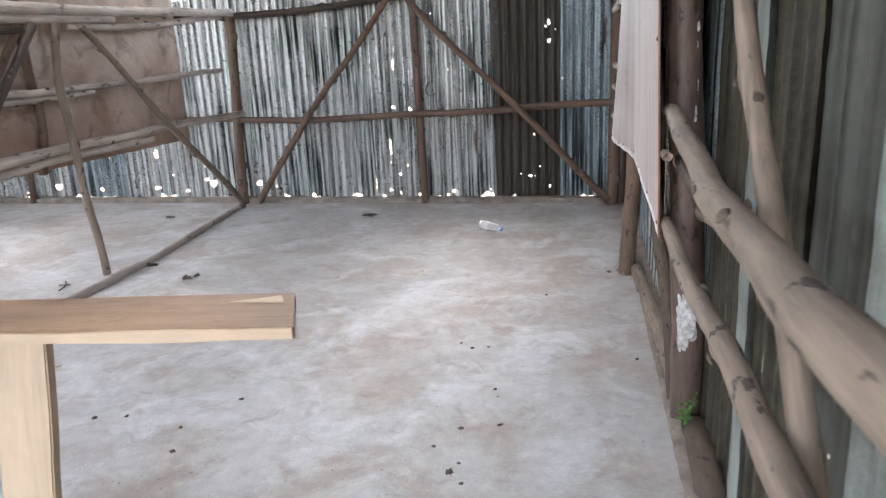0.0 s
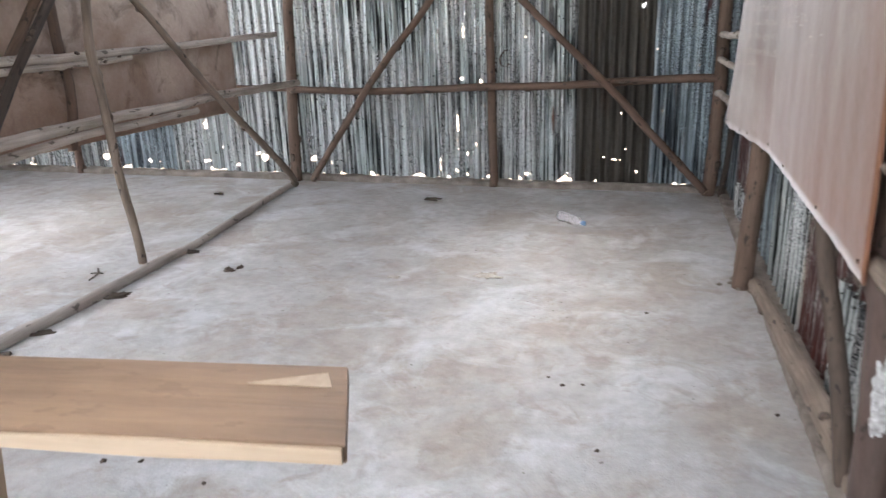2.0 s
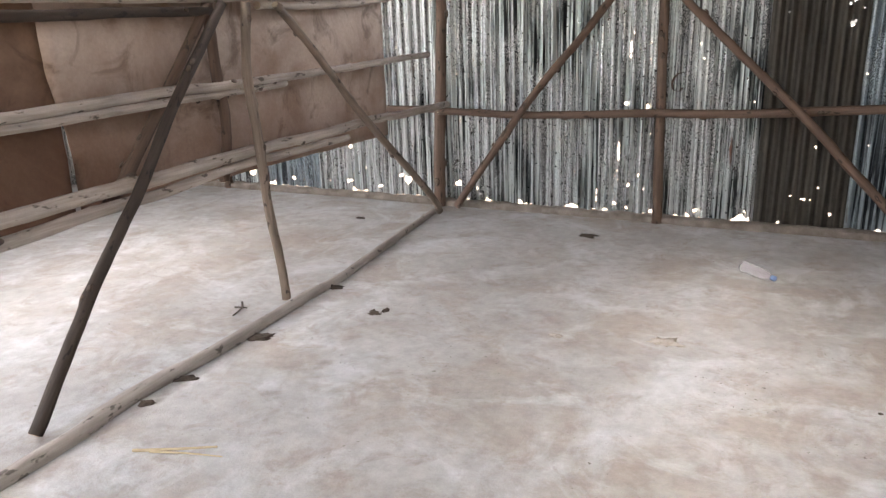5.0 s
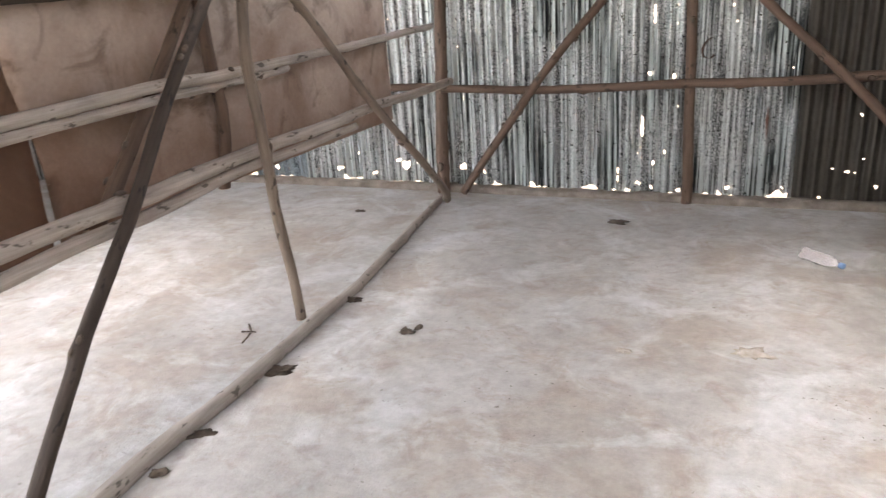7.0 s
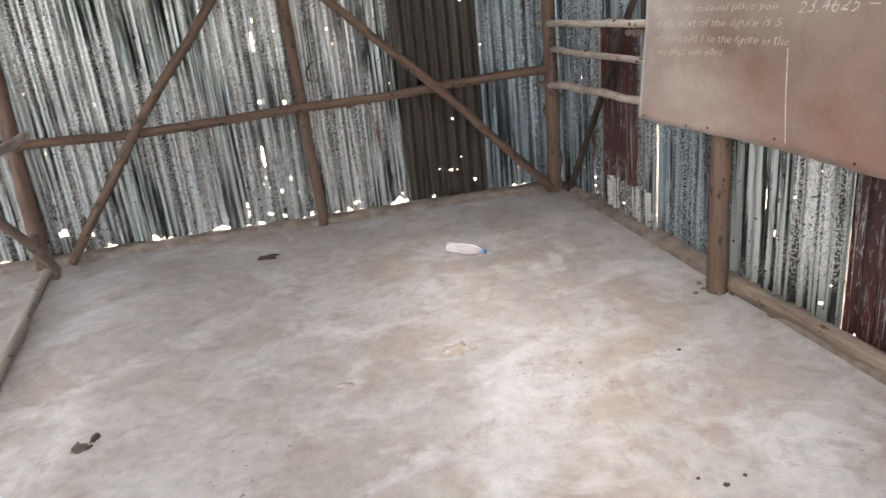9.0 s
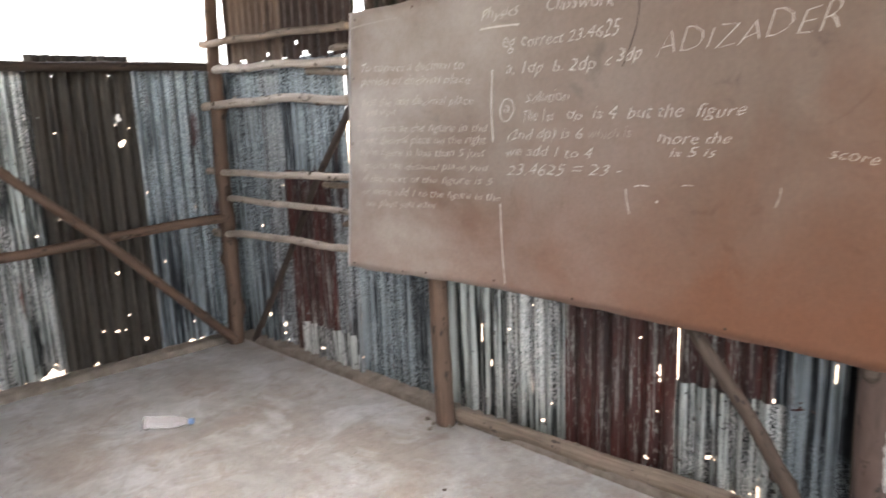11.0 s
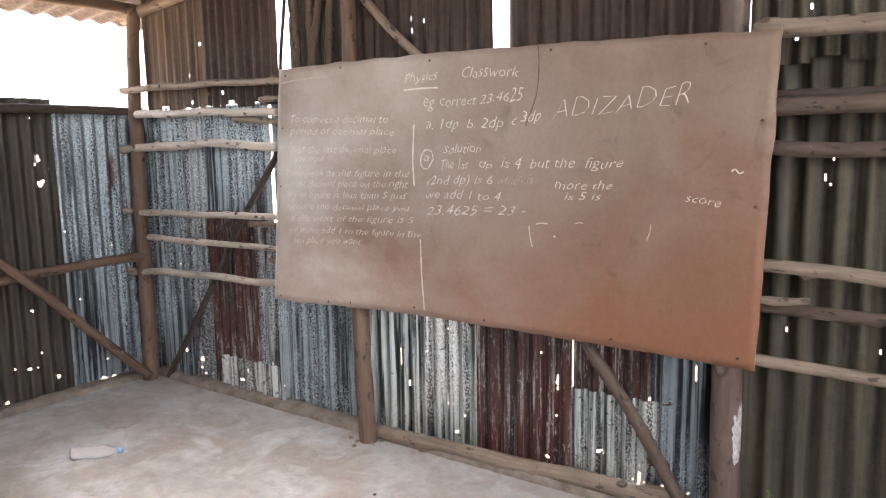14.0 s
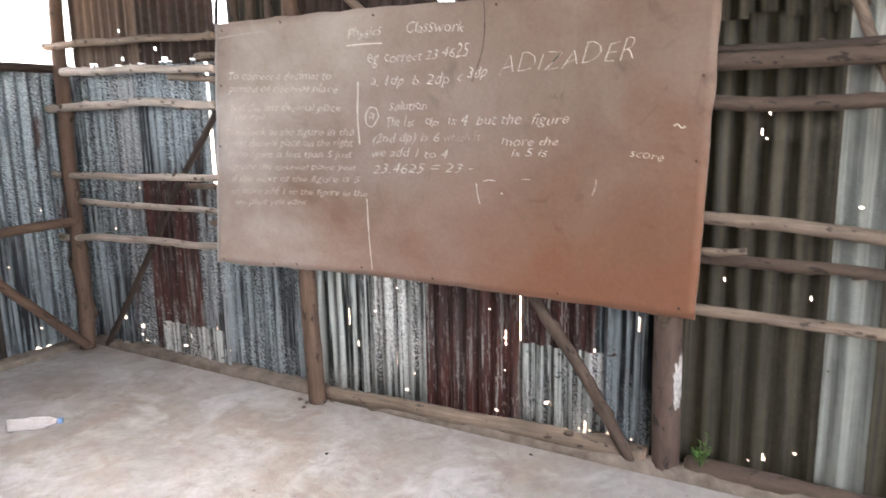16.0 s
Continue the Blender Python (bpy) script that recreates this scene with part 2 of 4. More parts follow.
HARDBOARD_PALE = board_mat("pale_stained_hardboard", (0.54, 0.43, 0.35), (0.34, 0.235, 0.17), (0.20, 0.098, 0.055), 0.0, 0.68, 0.55)
HARDBOARD = board_mat("stained_hardboard", (0.27, 0.165, 0.105), (0.15, 0.08, 0.048), (0.12, 0.05, 0.026), 0.0, 0.62, 0.56)
CHALK = plain_mat("chalk", (0.42, 0.37, 0.32), (0.66, 0.61, 0.56), 40, 0.95)
CHALK_FAINT = plain_mat("rubbed_chalk", (0.42, 0.36, 0.31), (0.68, 0.62, 0.55), 40, 0.95)
CHALK_GHOST = plain_mat("rubbed_out_chalk", (0.29, 0.235, 0.195), (0.46, 0.40, 0.35), 60, 0.95)
CHALK_MID = plain_mat("worn_chalk", (0.52, 0.46, 0.40), (0.66, 0.61, 0.55), 40, 0.95)
DIRT = plain_mat("dark_litter", (0.035, 0.027, 0.02), (0.11, 0.085, 0.065), 30, 0.95, 0.8)
WHITEWASH = plain_mat("flaking_whitewash", (0.22, 0.2, 0.19), (0.66, 0.66, 0.65), 55, 0.9)
NAIL = plain_mat("rusty_nail", (0.05, 0.03, 0.02), (0.12, 0.07, 0.05), 50, 0.6, 0.3, 0.6)
GREEN = plain_mat("weed_leaf", (0.04, 0.10, 0.015), (0.09, 0.2, 0.04), 20, 0.6)
STRAW = plain_mat("dry_straw", (0.38, 0.30, 0.18), (0.55, 0.46, 0.3), 20, 0.9)


def clear_plastic(name, tint):
    m, nt, b = base_mat(name, 0.2)
    b.inputs["Base Color"].default_value = (*tint, 1)
    b.inputs["Transmission Weight"].default_value = 0.8
    b.inputs["IOR"].default_value = 1.12
    return m


BOTTLE = clear_plastic("clear_plastic", (0.95, 0.92, 0.93))
CAP = plain_mat("blue_cap", (0.12, 0.22, 0.42), (0.2, 0.33, 0.55), 30, 0.45)


# ---- builders ----
def mesh_object(name, verts, faces, material, parent=None, smooth=True, label=""):
    me = bpy.data.meshes.new(name)
    me.from_pydata(verts, [], faces)
    if smooth:
        me.polygons.foreach_set("use_smooth", [True] * len(me.polygons))
    me.materials.append(material)
    me.update()
    ob = new(name, me)
    if parent:
        ob.parent = parent
    return tagged(ob, label) if label else ob


def part(name, bm, material, parent=None, label="", smooth=False):
    me = bpy.data.meshes.new(name)
    bm.normal_update()
    bm.to_mesh(me)
    bm.free()
    me.materials.append(material)
    if smooth:
        me.polygons.foreach_set("use_smooth", [True] * len(me.polygons))
    ob = new(name, me)
    if parent:
        ob.parent = parent
    return tagged(ob, label) if label else ob


def bevel_box(sx, sy, sz, at=(0, 0, 0), width=0.004):
    bm = bmesh.new()
    bmesh.ops.create_cube(bm, size=1.0, matrix=Matrix.Translation(at) @ Matrix.Diagonal((sx, sy, sz, 1)))
    if width:
        bmesh.ops.bevel(bm, geom=bm.edges[:], offset=width, segments=2, affect="EDGES")
    return bm


def path_points(pts, step):
    """Points along a smooth line through pts (Catmull-Rom)."""
    p = [Vector(q) for q in pts]
    p = [p[0] * 2 - p[1]] + p + [p[-1] * 2 - p[-2]]
    out = []
    for i in range(1, len(p) - 2):
        n = max(2, int((p[i + 1] - p[i]).length / step))
        for k in range(n):
            t = k / n
            out.append(0.5 * (2 * p[i] + (p[i + 1] - p[i - 1]) * t + (2 * p[i - 1] - 5 * p[i] + 4 * p[i + 1] - p[i + 2]) * t * t
                              + (3 * p[i] - p[i - 1] - 3 * p[i + 1] + p[i + 2]) * t ** 3))
    out.append(p[-2].copy())
    return out


def log(name, pts, r0, r1, material, label, category, group="", knots=5, wob=0.006, sides=12, rough=0.07, parent=None):
    """A pole cut from a thin tree: bent, tapered, knotty, with sawn ends. Its z axis runs along it."""
    rnd = random.Random(name + str(pts))
    a, z = Vector(pts[0]), (Vector(pts[-1]) - Vector(pts[0])).normalized()
    turn = z.to_track_quat("Z", "Y").to_matrix().to_4x4()
    m = Matrix.Translation(a) @ turn
    inv = m.inverted()
    line = path_points([inv @ Vector(p) for p in pts], 0.035)
    n = len(line) - 1
    seed = Vector((rnd.random() * 50, rnd.random() * 50, 0))
    knot = [(rnd.random(), rnd.random() * 6.28, 0.25 + rnd.random() * 0.35) for _ in range(knots)]
    length = sum((line[i + 1] - line[i]).length for i in range(n))
    verts, faces = [], []
    for i, c in enumerate(line):
        t = i / n
        r = r0 + (r1 - r0) * t
        c = c + Vector((noise.noise(seed + Vector((t * length * 2.2, 0, 0))), noise.noise(seed + Vector((0, t * length * 2.2, 9))), 0)) * wob * (2 if 0 < i < n else 1)
        for k in range(sides):
            an = 6.28318 * k / sides
            f = 1 + rough * 1.6 * noise.noise(seed + Vector((math.cos(an) * 1.3, math.sin(an) * 1.3, t * length * 9)))
            for kt, ka, kh in knot:
                d = ((t - kt) * length / (r * 1.1)) ** 2 + (min(abs(an - ka), 6.28 - abs(an - ka)) / 0.8) ** 2
                if d < 4:
                    f += kh * math.exp(-d * 1.6)
            verts.append((c.x + math.cos(an) * r * f, c.y + math.sin(an) * r * f, c.z))
    for i in range(n):
        for k in range(sides):
            k2 = (k + 1) % sides
            faces.append((i * sides + k, i * sides + k2, (i + 1) * sides + k2, (i + 1) * sides + k))
    faces.append(tuple(range(sides - 1, -1, -1)))
    faces.append(tuple(n * sides + k for k in range(sides)))
    ob = mesh_object(name, verts, faces, material, parent)
    ob.data.polygons[len(faces) - 1].use_smooth = ob.data.polygons[len(faces) - 2].use_smooth = False
    ob.matrix_basis = m
    if parent is None and r0 > 0.015:
        for end, r, way in ((line[0], r0, -1), (line[-1], r1, 1)):
            disc = [(end.x + math.cos(6.28318 * k / 10) * r * 0.86, end.y + math.sin(6.28318 * k / 10) * r * 0.86, end.z + way * h) for h in (-0.004, 0.003) for k in range(10)]
            ring = [(k, (k + 1) % 10, 10 + (k + 1) % 10, 10 + k) for k in range(10)]
            mesh_object("sawn_end", disc, ring + [tuple(range(9, -1, -1)), tuple(range(10, 20))], SAWN, ob, False, "pale sawn pole end")
        for kt, ka, kh in knot[:6]:
            i = min(n, max(0, round(kt * n)))
            r = (r0 + (r1 - r0) * kt) * (1.02 + 0.9 * kh)
            out = Vector((math.cos(ka), math.sin(ka), 0))
            side, c, s = Vector((-math.sin(ka), math.cos(ka), 0)), line[i], r * 0.36
            fan = [c + out * r * 0.9 + (side * math.cos(6.28318 * k / 8) + Vector((0, 0, 1.5)) * math.sin(6.28318 * k / 8)) * s for k in range(8)]
            fan += [c + out * r * 1.06 + (side * math.cos(6.28318 * k / 8) + Vector((0, 0, 1.5)) * math.sin(6.28318 * k / 8)) * s * 0.5 for k in range(8)]
            mesh_object("knot", fan, [(k, (k + 1) % 8, 8 + (k + 1) % 8, 8 + k) for k in range(8)] + [tuple(range(8, 16)), tuple(range(7, -1, -1))], KNOT, ob, True)
    return tagged(ob, label, category, group)


PITCH = 0.076


def corrugated(parent, place, u0, u1, z0, z1, material, holes=(), seed=1, cell=0.0063, row=0.008, pins=0, rot=0.02, gaps=0.2, pitch=PITCH, name="corrugated_sheet", label=""):
    """One corrugated iron sheet. place(u, z, d) gives the point at u along the wall, z up and d towards the room. Holes go through."""
    rnd = random.Random(seed)
    nu, nz = max(8, round((u1 - u0) / cell)), max(8, round((z1 - z0) / row))
    us, zs = np.linspace(u0, u1, nu + 1), np.linspace(z0, z1, nz + 1)
    uc, zc = np.meshgrid((us[:-1] + us[1:]) / 2, (zs[:-1] + zs[1:]) / 2)
    keep = np.ones(uc.shape, bool)
    spots = list(holes)
    for _ in range(pins):
        s = 0.0015 + 0.005 * rnd.random() ** 3
        spots.append((u0 + (u1 - u0) * rnd.random(), z0 + (z1 - z0) * rnd.random() ** 1.6, s, s * (0.8 + 2 * rnd.random())))
    wob = np.array([[noise.noise(Vector((a * 70, b * 55, seed))) for a in us[:-1]] for b in zs[:-1]]) if spots else None
    for hu, hz, ru, rz in spots:
        ru, rz = max(ru * 0.55, cell * 0.52), max(rz * 0.62, row * 0.52)
        keep &= ((uc - hu) / ru) ** 2 + ((zc - hz) / rz) ** 2 > 1 + 1.5 * wob
    cut = np.array([max(0.0, rot * (0.5 + 1.2 * noise.noise(Vector((u * 18, seed * 3.1, 0)))) + (gaps * 0.12 if noise.noise(Vector((u * 7, seed * 7.7, 4))) > 0.36 else 0)) for u in us[:-1]])
    keep &= zc > z0 + cut[None, :]
    lean = rnd.uniform(-0.004, 0.004)
    grid = {}
    verts, faces = [], []

    def vid(i, j):
        if (i, j) not in grid:
            u, z = us[j], zs[i]
            d = 0.0135 * math.cos(6.28318 * u / pitch) + 0.007 * noise.noise(Vector((u * 3, z * 2.2, seed))) + lean * (z - z0)
            d += 0.002 * noise.noise(Vector((u * 25, z * 16, seed)))
            grid[i, j] = len(verts)
            verts.append(place(u, z, d))
        return grid[i, j]
    for i, j in zip(*np.nonzero(keep)):
        faces.append((vid(i, j), vid(i, j + 1), vid(i + 1, j + 1), vid(i + 1, j)))
    return mesh_object(name, verts, faces, material, parent, True, label)


def setting(name, label, category="wall"):
    return tagged(new(name), label, category, kind="structure")


# ---- floor, ground and roof ----
def floor_slab():
    nx, ny = 90, 96
    x0, x1, y0, y1 = -7.0, 0.78, -2.4, 6.6
    verts, faces = [], []
    for j in range(ny + 1):
        for i in range(nx + 1):
            x, y = x0 + (x1 - x0) * i / nx, y0 + (y1 - y0) * j / ny
            verts.append((x, y, 0.006 * noise.noise(Vector((x * 0.9, y * 0.9, 2))) + 0.003 * noise.noise(Vector((x * 4, y * 4, 7)))))
    for j in range(ny):
        for i in range(nx):
            k = j * (nx + 1) + i
            faces.append((k, k + 1, k + nx + 2, k + nx + 1))
    top = len(verts)
    for x, y in ((x0, y0), (x1, y0), (x1, y1), (x0, y1)):
        verts.append((x, y, -0.2))
    faces.append((top + 3, top + 2, top + 1, top))
    edge = [list(range(nx + 1)), [j * (nx + 1) + nx for j in range(ny + 1)], [ny * (nx + 1) + i for i in range(nx, -1, -1)], [j * (nx + 1) for j in range(ny, -1, -1)]]
    for s, line in enumerate(edge):
        faces.append((*reversed(line), top + s, top + (s + 1) % 4))
    ob = mesh_object("floor", verts, faces, CONCRETE)
    tagged(ob, "worn grey concrete floor with brown dusty smears", "floor", kind="structure")


floor_slab()
bm = bmesh.new()
bmesh.ops.create_grid(bm, x_segments=40, y_segments=40, size=400)
ground = part("ground", bm, EARTH)
ground.location = (0, 0, -0.15)
tagged(ground, "bare dry earth around the building", "ground", kind="structure")


def roof_z(y):
    return 2.5 + (6.5 - y) * 0.09


def roof():
    verts, faces = [], []
    nx = 480
    for i in range(nx + 1):
        x = -7.6 + 8.9 * i / nx
        for y in (-3.2, -1.2, 2.8, 5.0, 7.05):
            verts.append((x, y, roof_z(y) + 0.012 * math.cos(6.283 * x / PITCH * 0.5)))
    for i in range(nx):
        x = verts[5 * i][0]
        for k in range(4):
            # Slots added out of view so that sky light brightens the floor.
            if (k in (1, 2) and (-4.66 < x < -4.44 or -2.83 < x < -2.75)) or (k == 1 and -1.0 < x < -0.9) or (k == 2 and -1.05 < x < -0.78):
                continue
            faces.append((5 * i + k, 5 * i + k + 1, 5 * i + k + 6, 5 * i + k + 5))
    tagged(mesh_object("ceiling", verts, faces, TIN_BROWN), "rusted corrugated iron roof, with unseen long slots added to let light in", "roof", kind="structure")


roof()

# ---- back wall ----
BACK = 6.56


def on_back(layer):
    return lambda u, z, d: (u, BACK + layer - d, z)


wall_back = setting("wall_back", "patched corrugated iron wall, open above head height, with bright holes")
SLITS = [(-1.45, 0.50, 0.016, 0.11), (-1.46, 0.36, 0.008, 0.02), (-1.39, 1.22, 0.014, 0.09), (-1.37, 1.34, 0.01, 0.04), (-1.415, 0.845, 0.02, 0.02), (-1.255, 0.825, 0.024, 0.022)]
BOTTOM_A = [(-3.27, 0.175, 0.06, 0.05), (-3.33, 0.21, 0.03, 0.02), (-2.77, 0.175, 0.045, 0.04), (-2.60, 0.14, 0.02, 0.02)]
FAR = [(-3.87, 0.13, 0.05, 0.025), (-3.84, 0.46, 0.03, 0.06), (-4.5, 0.12, 0.05, 0.03), (-5.0, 0.15, 0.06, 0.05), (-3.55, 0.10, 0.03, 0.02)]
LOW_MID = [(-1.61, 0.18, 0.012, 0.03), (-1.61, 0.12, 0.018, 0.04), (-1.47, 0.10, 0.03, 0.018), (-1.37, 0.25, 0.015, 0.025), (-1.38, 0.075, 0.022, 0.02), (-1.3, 0.33, 0.012, 0.02), (-1.2, 0.06, 0.022, 0.024)]
DARK_HOLES = [(-0.03, 1.355, 0.024, 0.03), (-0.035, 1.50, 0.02, 0.035), (-0.06, 1.47, 0.012, 0.012), (0.02, 1.44, 0.008, 0.006), (-0.12, 1.50, 0.012, 0.005),
              (-0.03, 0.13, 0.018, 0.02), (-0.2, 0.22, 0.03, 0.008), (-0.12, 0.3, 0.02, 0.006), (-0.28, 0.24, 0.012, 0.008), (-0.16, 0.58, 0.01, 0.008)]
for k, (a, b, top, layer, mat, holes, pins) in enumerate([
        (-6.95, -6.2, 1.75, 0.0, TIN, FAR, 6), (-6.24, -5.5, 1.78, 0.012, TIN_PALE, FAR, 6), (-5.54, -4.84, 1.74, 0.0, TIN, FAR, 8),
        (-4.88, -4.14, 1.85, 0.012, TIN_BLUE, FAR, 10), (-4.18, -3.5, 1.84, 0.0, TIN, FAR, 12), (-3.54, -2.84, 1.86, 0.012, TIN_PALE, FAR + BOTTOM_A, 16),
        (-2.88, -2.2, 1.85, 0.0, TIN, BOTTOM_A, 8), (-2.24, -1.56, 1.84, 0.012, TIN, LOW_MID, 8), (-1.6, -1.12, 1.80, 0.0, TIN, SLITS + LOW_MID, 16),
        (-1.16, -0.78, 1.76, 0.012, TIN_PALE, [(-0.89, 0.09, 0.024, 0.024), (-1.255, 0.825, 0.024, 0.022)], 6), (-0.82, -0.44, 1.78, 0.024, TIN, [(-0.56, 0.10, 0.02, 0.012), (-0.7, 0.35, 0.006, 0.01)], 6),
        (-0.50, 0.06, 1.86, 0.008, TIN_DARK, DARK_HOLES, 8), (0.03, 0.62, 1.80, 0.022, TIN_BLUE, [(0.14, 0.6, 0.012, 0.012), (0.2, 0.5, 0.006, 0.012)], 6)]):
    corrugated(wall_back, on_back(layer), a, b, 0.01, top, mat, holes, 11 + k, pins=pins, rot=0.03, gaps=0.3)

BROWN_LABEL = "rough brown wooden pole nailed to the iron wall"
log("wall_post", [(-2.90, 6.44, 0.0), (-2.87, 6.45, 0.8), (-2.83, 6.46, 1.74)], 0.048, 0.042, POLE_BROWN, "brown round corner post between wall and partition", "post", "posts of the walls")
log("wall_post", [(-1.135, 6.46, 0.0), (-1.15, 6.48, 0.8), (-1.17, 6.49, 1.76)], 0.036, 0.032, POLE_BROWN, "thin brown post in the middle of the iron wall", "post", "posts of the walls")
log("corner_post", [(0.495, 6.42, -0.01), (0.51, 6.42, 0.53), (0.517, 6.42, 1.28), (0.534, 6.42, 2.0), (0.56, 6.42, 2.46)], 0.05, 0.04, POLE_BROWN, "tall brown pole standing in the room corner", "post", "posts of the walls", 6)
log("wall_rail", [(-2.86, 6.42, 0.775), (-2.1, 6.44, 0.77), (-1.15, 6.435, 0.785), (-0.3, 6.44, 0.81), (0.52, 6.41, 0.845)], 0.028, 0.03, POLE_BROWN, "long brown pole nailed across the iron wall", "rail", "rails of the walls")
log("top_beam", [(-2.95, 6.47, 1.69), (-2.2, 6.48, 1.70), (-1.2, 6.48, 1.77), (-0.4, 6.48, 1.79), (0.6, 6.46, 1.80)], 0.03, 0.026, POLE_DARK, "dark weathered pole along the top of the wall", "beam")
log("top_beam", [(-6.95, 6.49, 1.72), (-5, 6.48, 1.71), (-2.9, 6.49, 1.72)], 0.028, 0.03, POLE_DARK, "dark weathered pole along the top of the wall", "beam")
log("wall_rail", [(-6.95, 6.47, 0.76), (-4.8, 6.47, 0.8), (-2.9, 6.46, 0.79)], 0.026, 0.028, POLE_BROWN, "long brown pole nailed across the iron wall", "rail", "rails of the walls")
log("wall_brace", [(-2.72, 6.40, 0.02), (-2.17, 6.38, 0.77), (-1.67, 6.41, 1.36), (-1.34, 6.44, 1.80)], 0.03, 0.027, POLE_BROWN, "slanting brown pole bracing the iron wall", "brace", "braces of the walls")
log("wall_brace", [(0.47, 6.38, 0.03), (0.1, 6.38, 0.42), (-0.27, 6.385, 0.81), (-0.8, 6.42, 1.32), (-1.23, 6.45, 1.77)], 0.03, 0.026, POLE_BROWN, "slanting brown pole bracing the iron wall", "brace", "braces of the walls")
log("wall_post", [(-5.24, 6.46, 0.0), (-5.22, 6.48, 1.0), (-5.2, 6.49, 1.74)], 0.036, 0.03, POLE_BROWN, "thin brown post in the far iron wall", "post", "posts of the walls")


def mud_sill(name, a, b, width, height, seed, label):
    """A low uneven ridge of mud and mortar along the foot of a wall."""
    a, b = Vector(a), Vector(b)
    n = int((b - a).length / 0.028)
    side = Vector((-(b - a).y, (b - a).x, 0)).normalized()
    verts, faces = [], []
    prof = ((-0.5, 0.0), (-0.46, 0.55), (-0.3, 0.92), (0.0, 1.0), (0.3, 0.95), (0.5, 0.8), (0.5, 0.0))
    for i in range(n + 1):
        c = a + (b - a) * i / n
        for k, (s, h) in enumerate(prof):
            w = noise.noise(Vector((c.x * 4 + k, c.y * 4, seed))) * 0.4 + noise.noise(Vector((c.x * 17, c.y * 17 + k, seed))) * 0.35
            verts.append(c + side * width * (s + (w * 0.3 if 0 < k < 6 else w * 0.12)) + Vector((0, 0, height * h * (1 + w))))
    m = len(prof)
    for i in range(n):
        for k in range(m - 1):
            faces.append((i * m + k, i * m + k + 1, (i + 1) * m + k + 1, (i + 1) * m + k))
    faces.append(tuple(range(m - 1, -1, -1)))
    faces.append(tuple(n * m + k for k in range(m)))
    return tagged(mesh_object(name, verts, faces, MUD), label, "sill", kind="structure")


mud_sill("baseboard", (0.6, 6.52, -0.005), (-6.95, 6.52, -0.005), 0.13, 0.052, 3, "uneven mud and mortar ridge under the iron wall")

# ---- right wall, behind the chalkboard ----


def right_x(y):
    return 0.63 + (6.5 - y) * 0.028


def on_right(layer):
    return lambda u, z, d: (right_x(u) + layer - d, u, z)


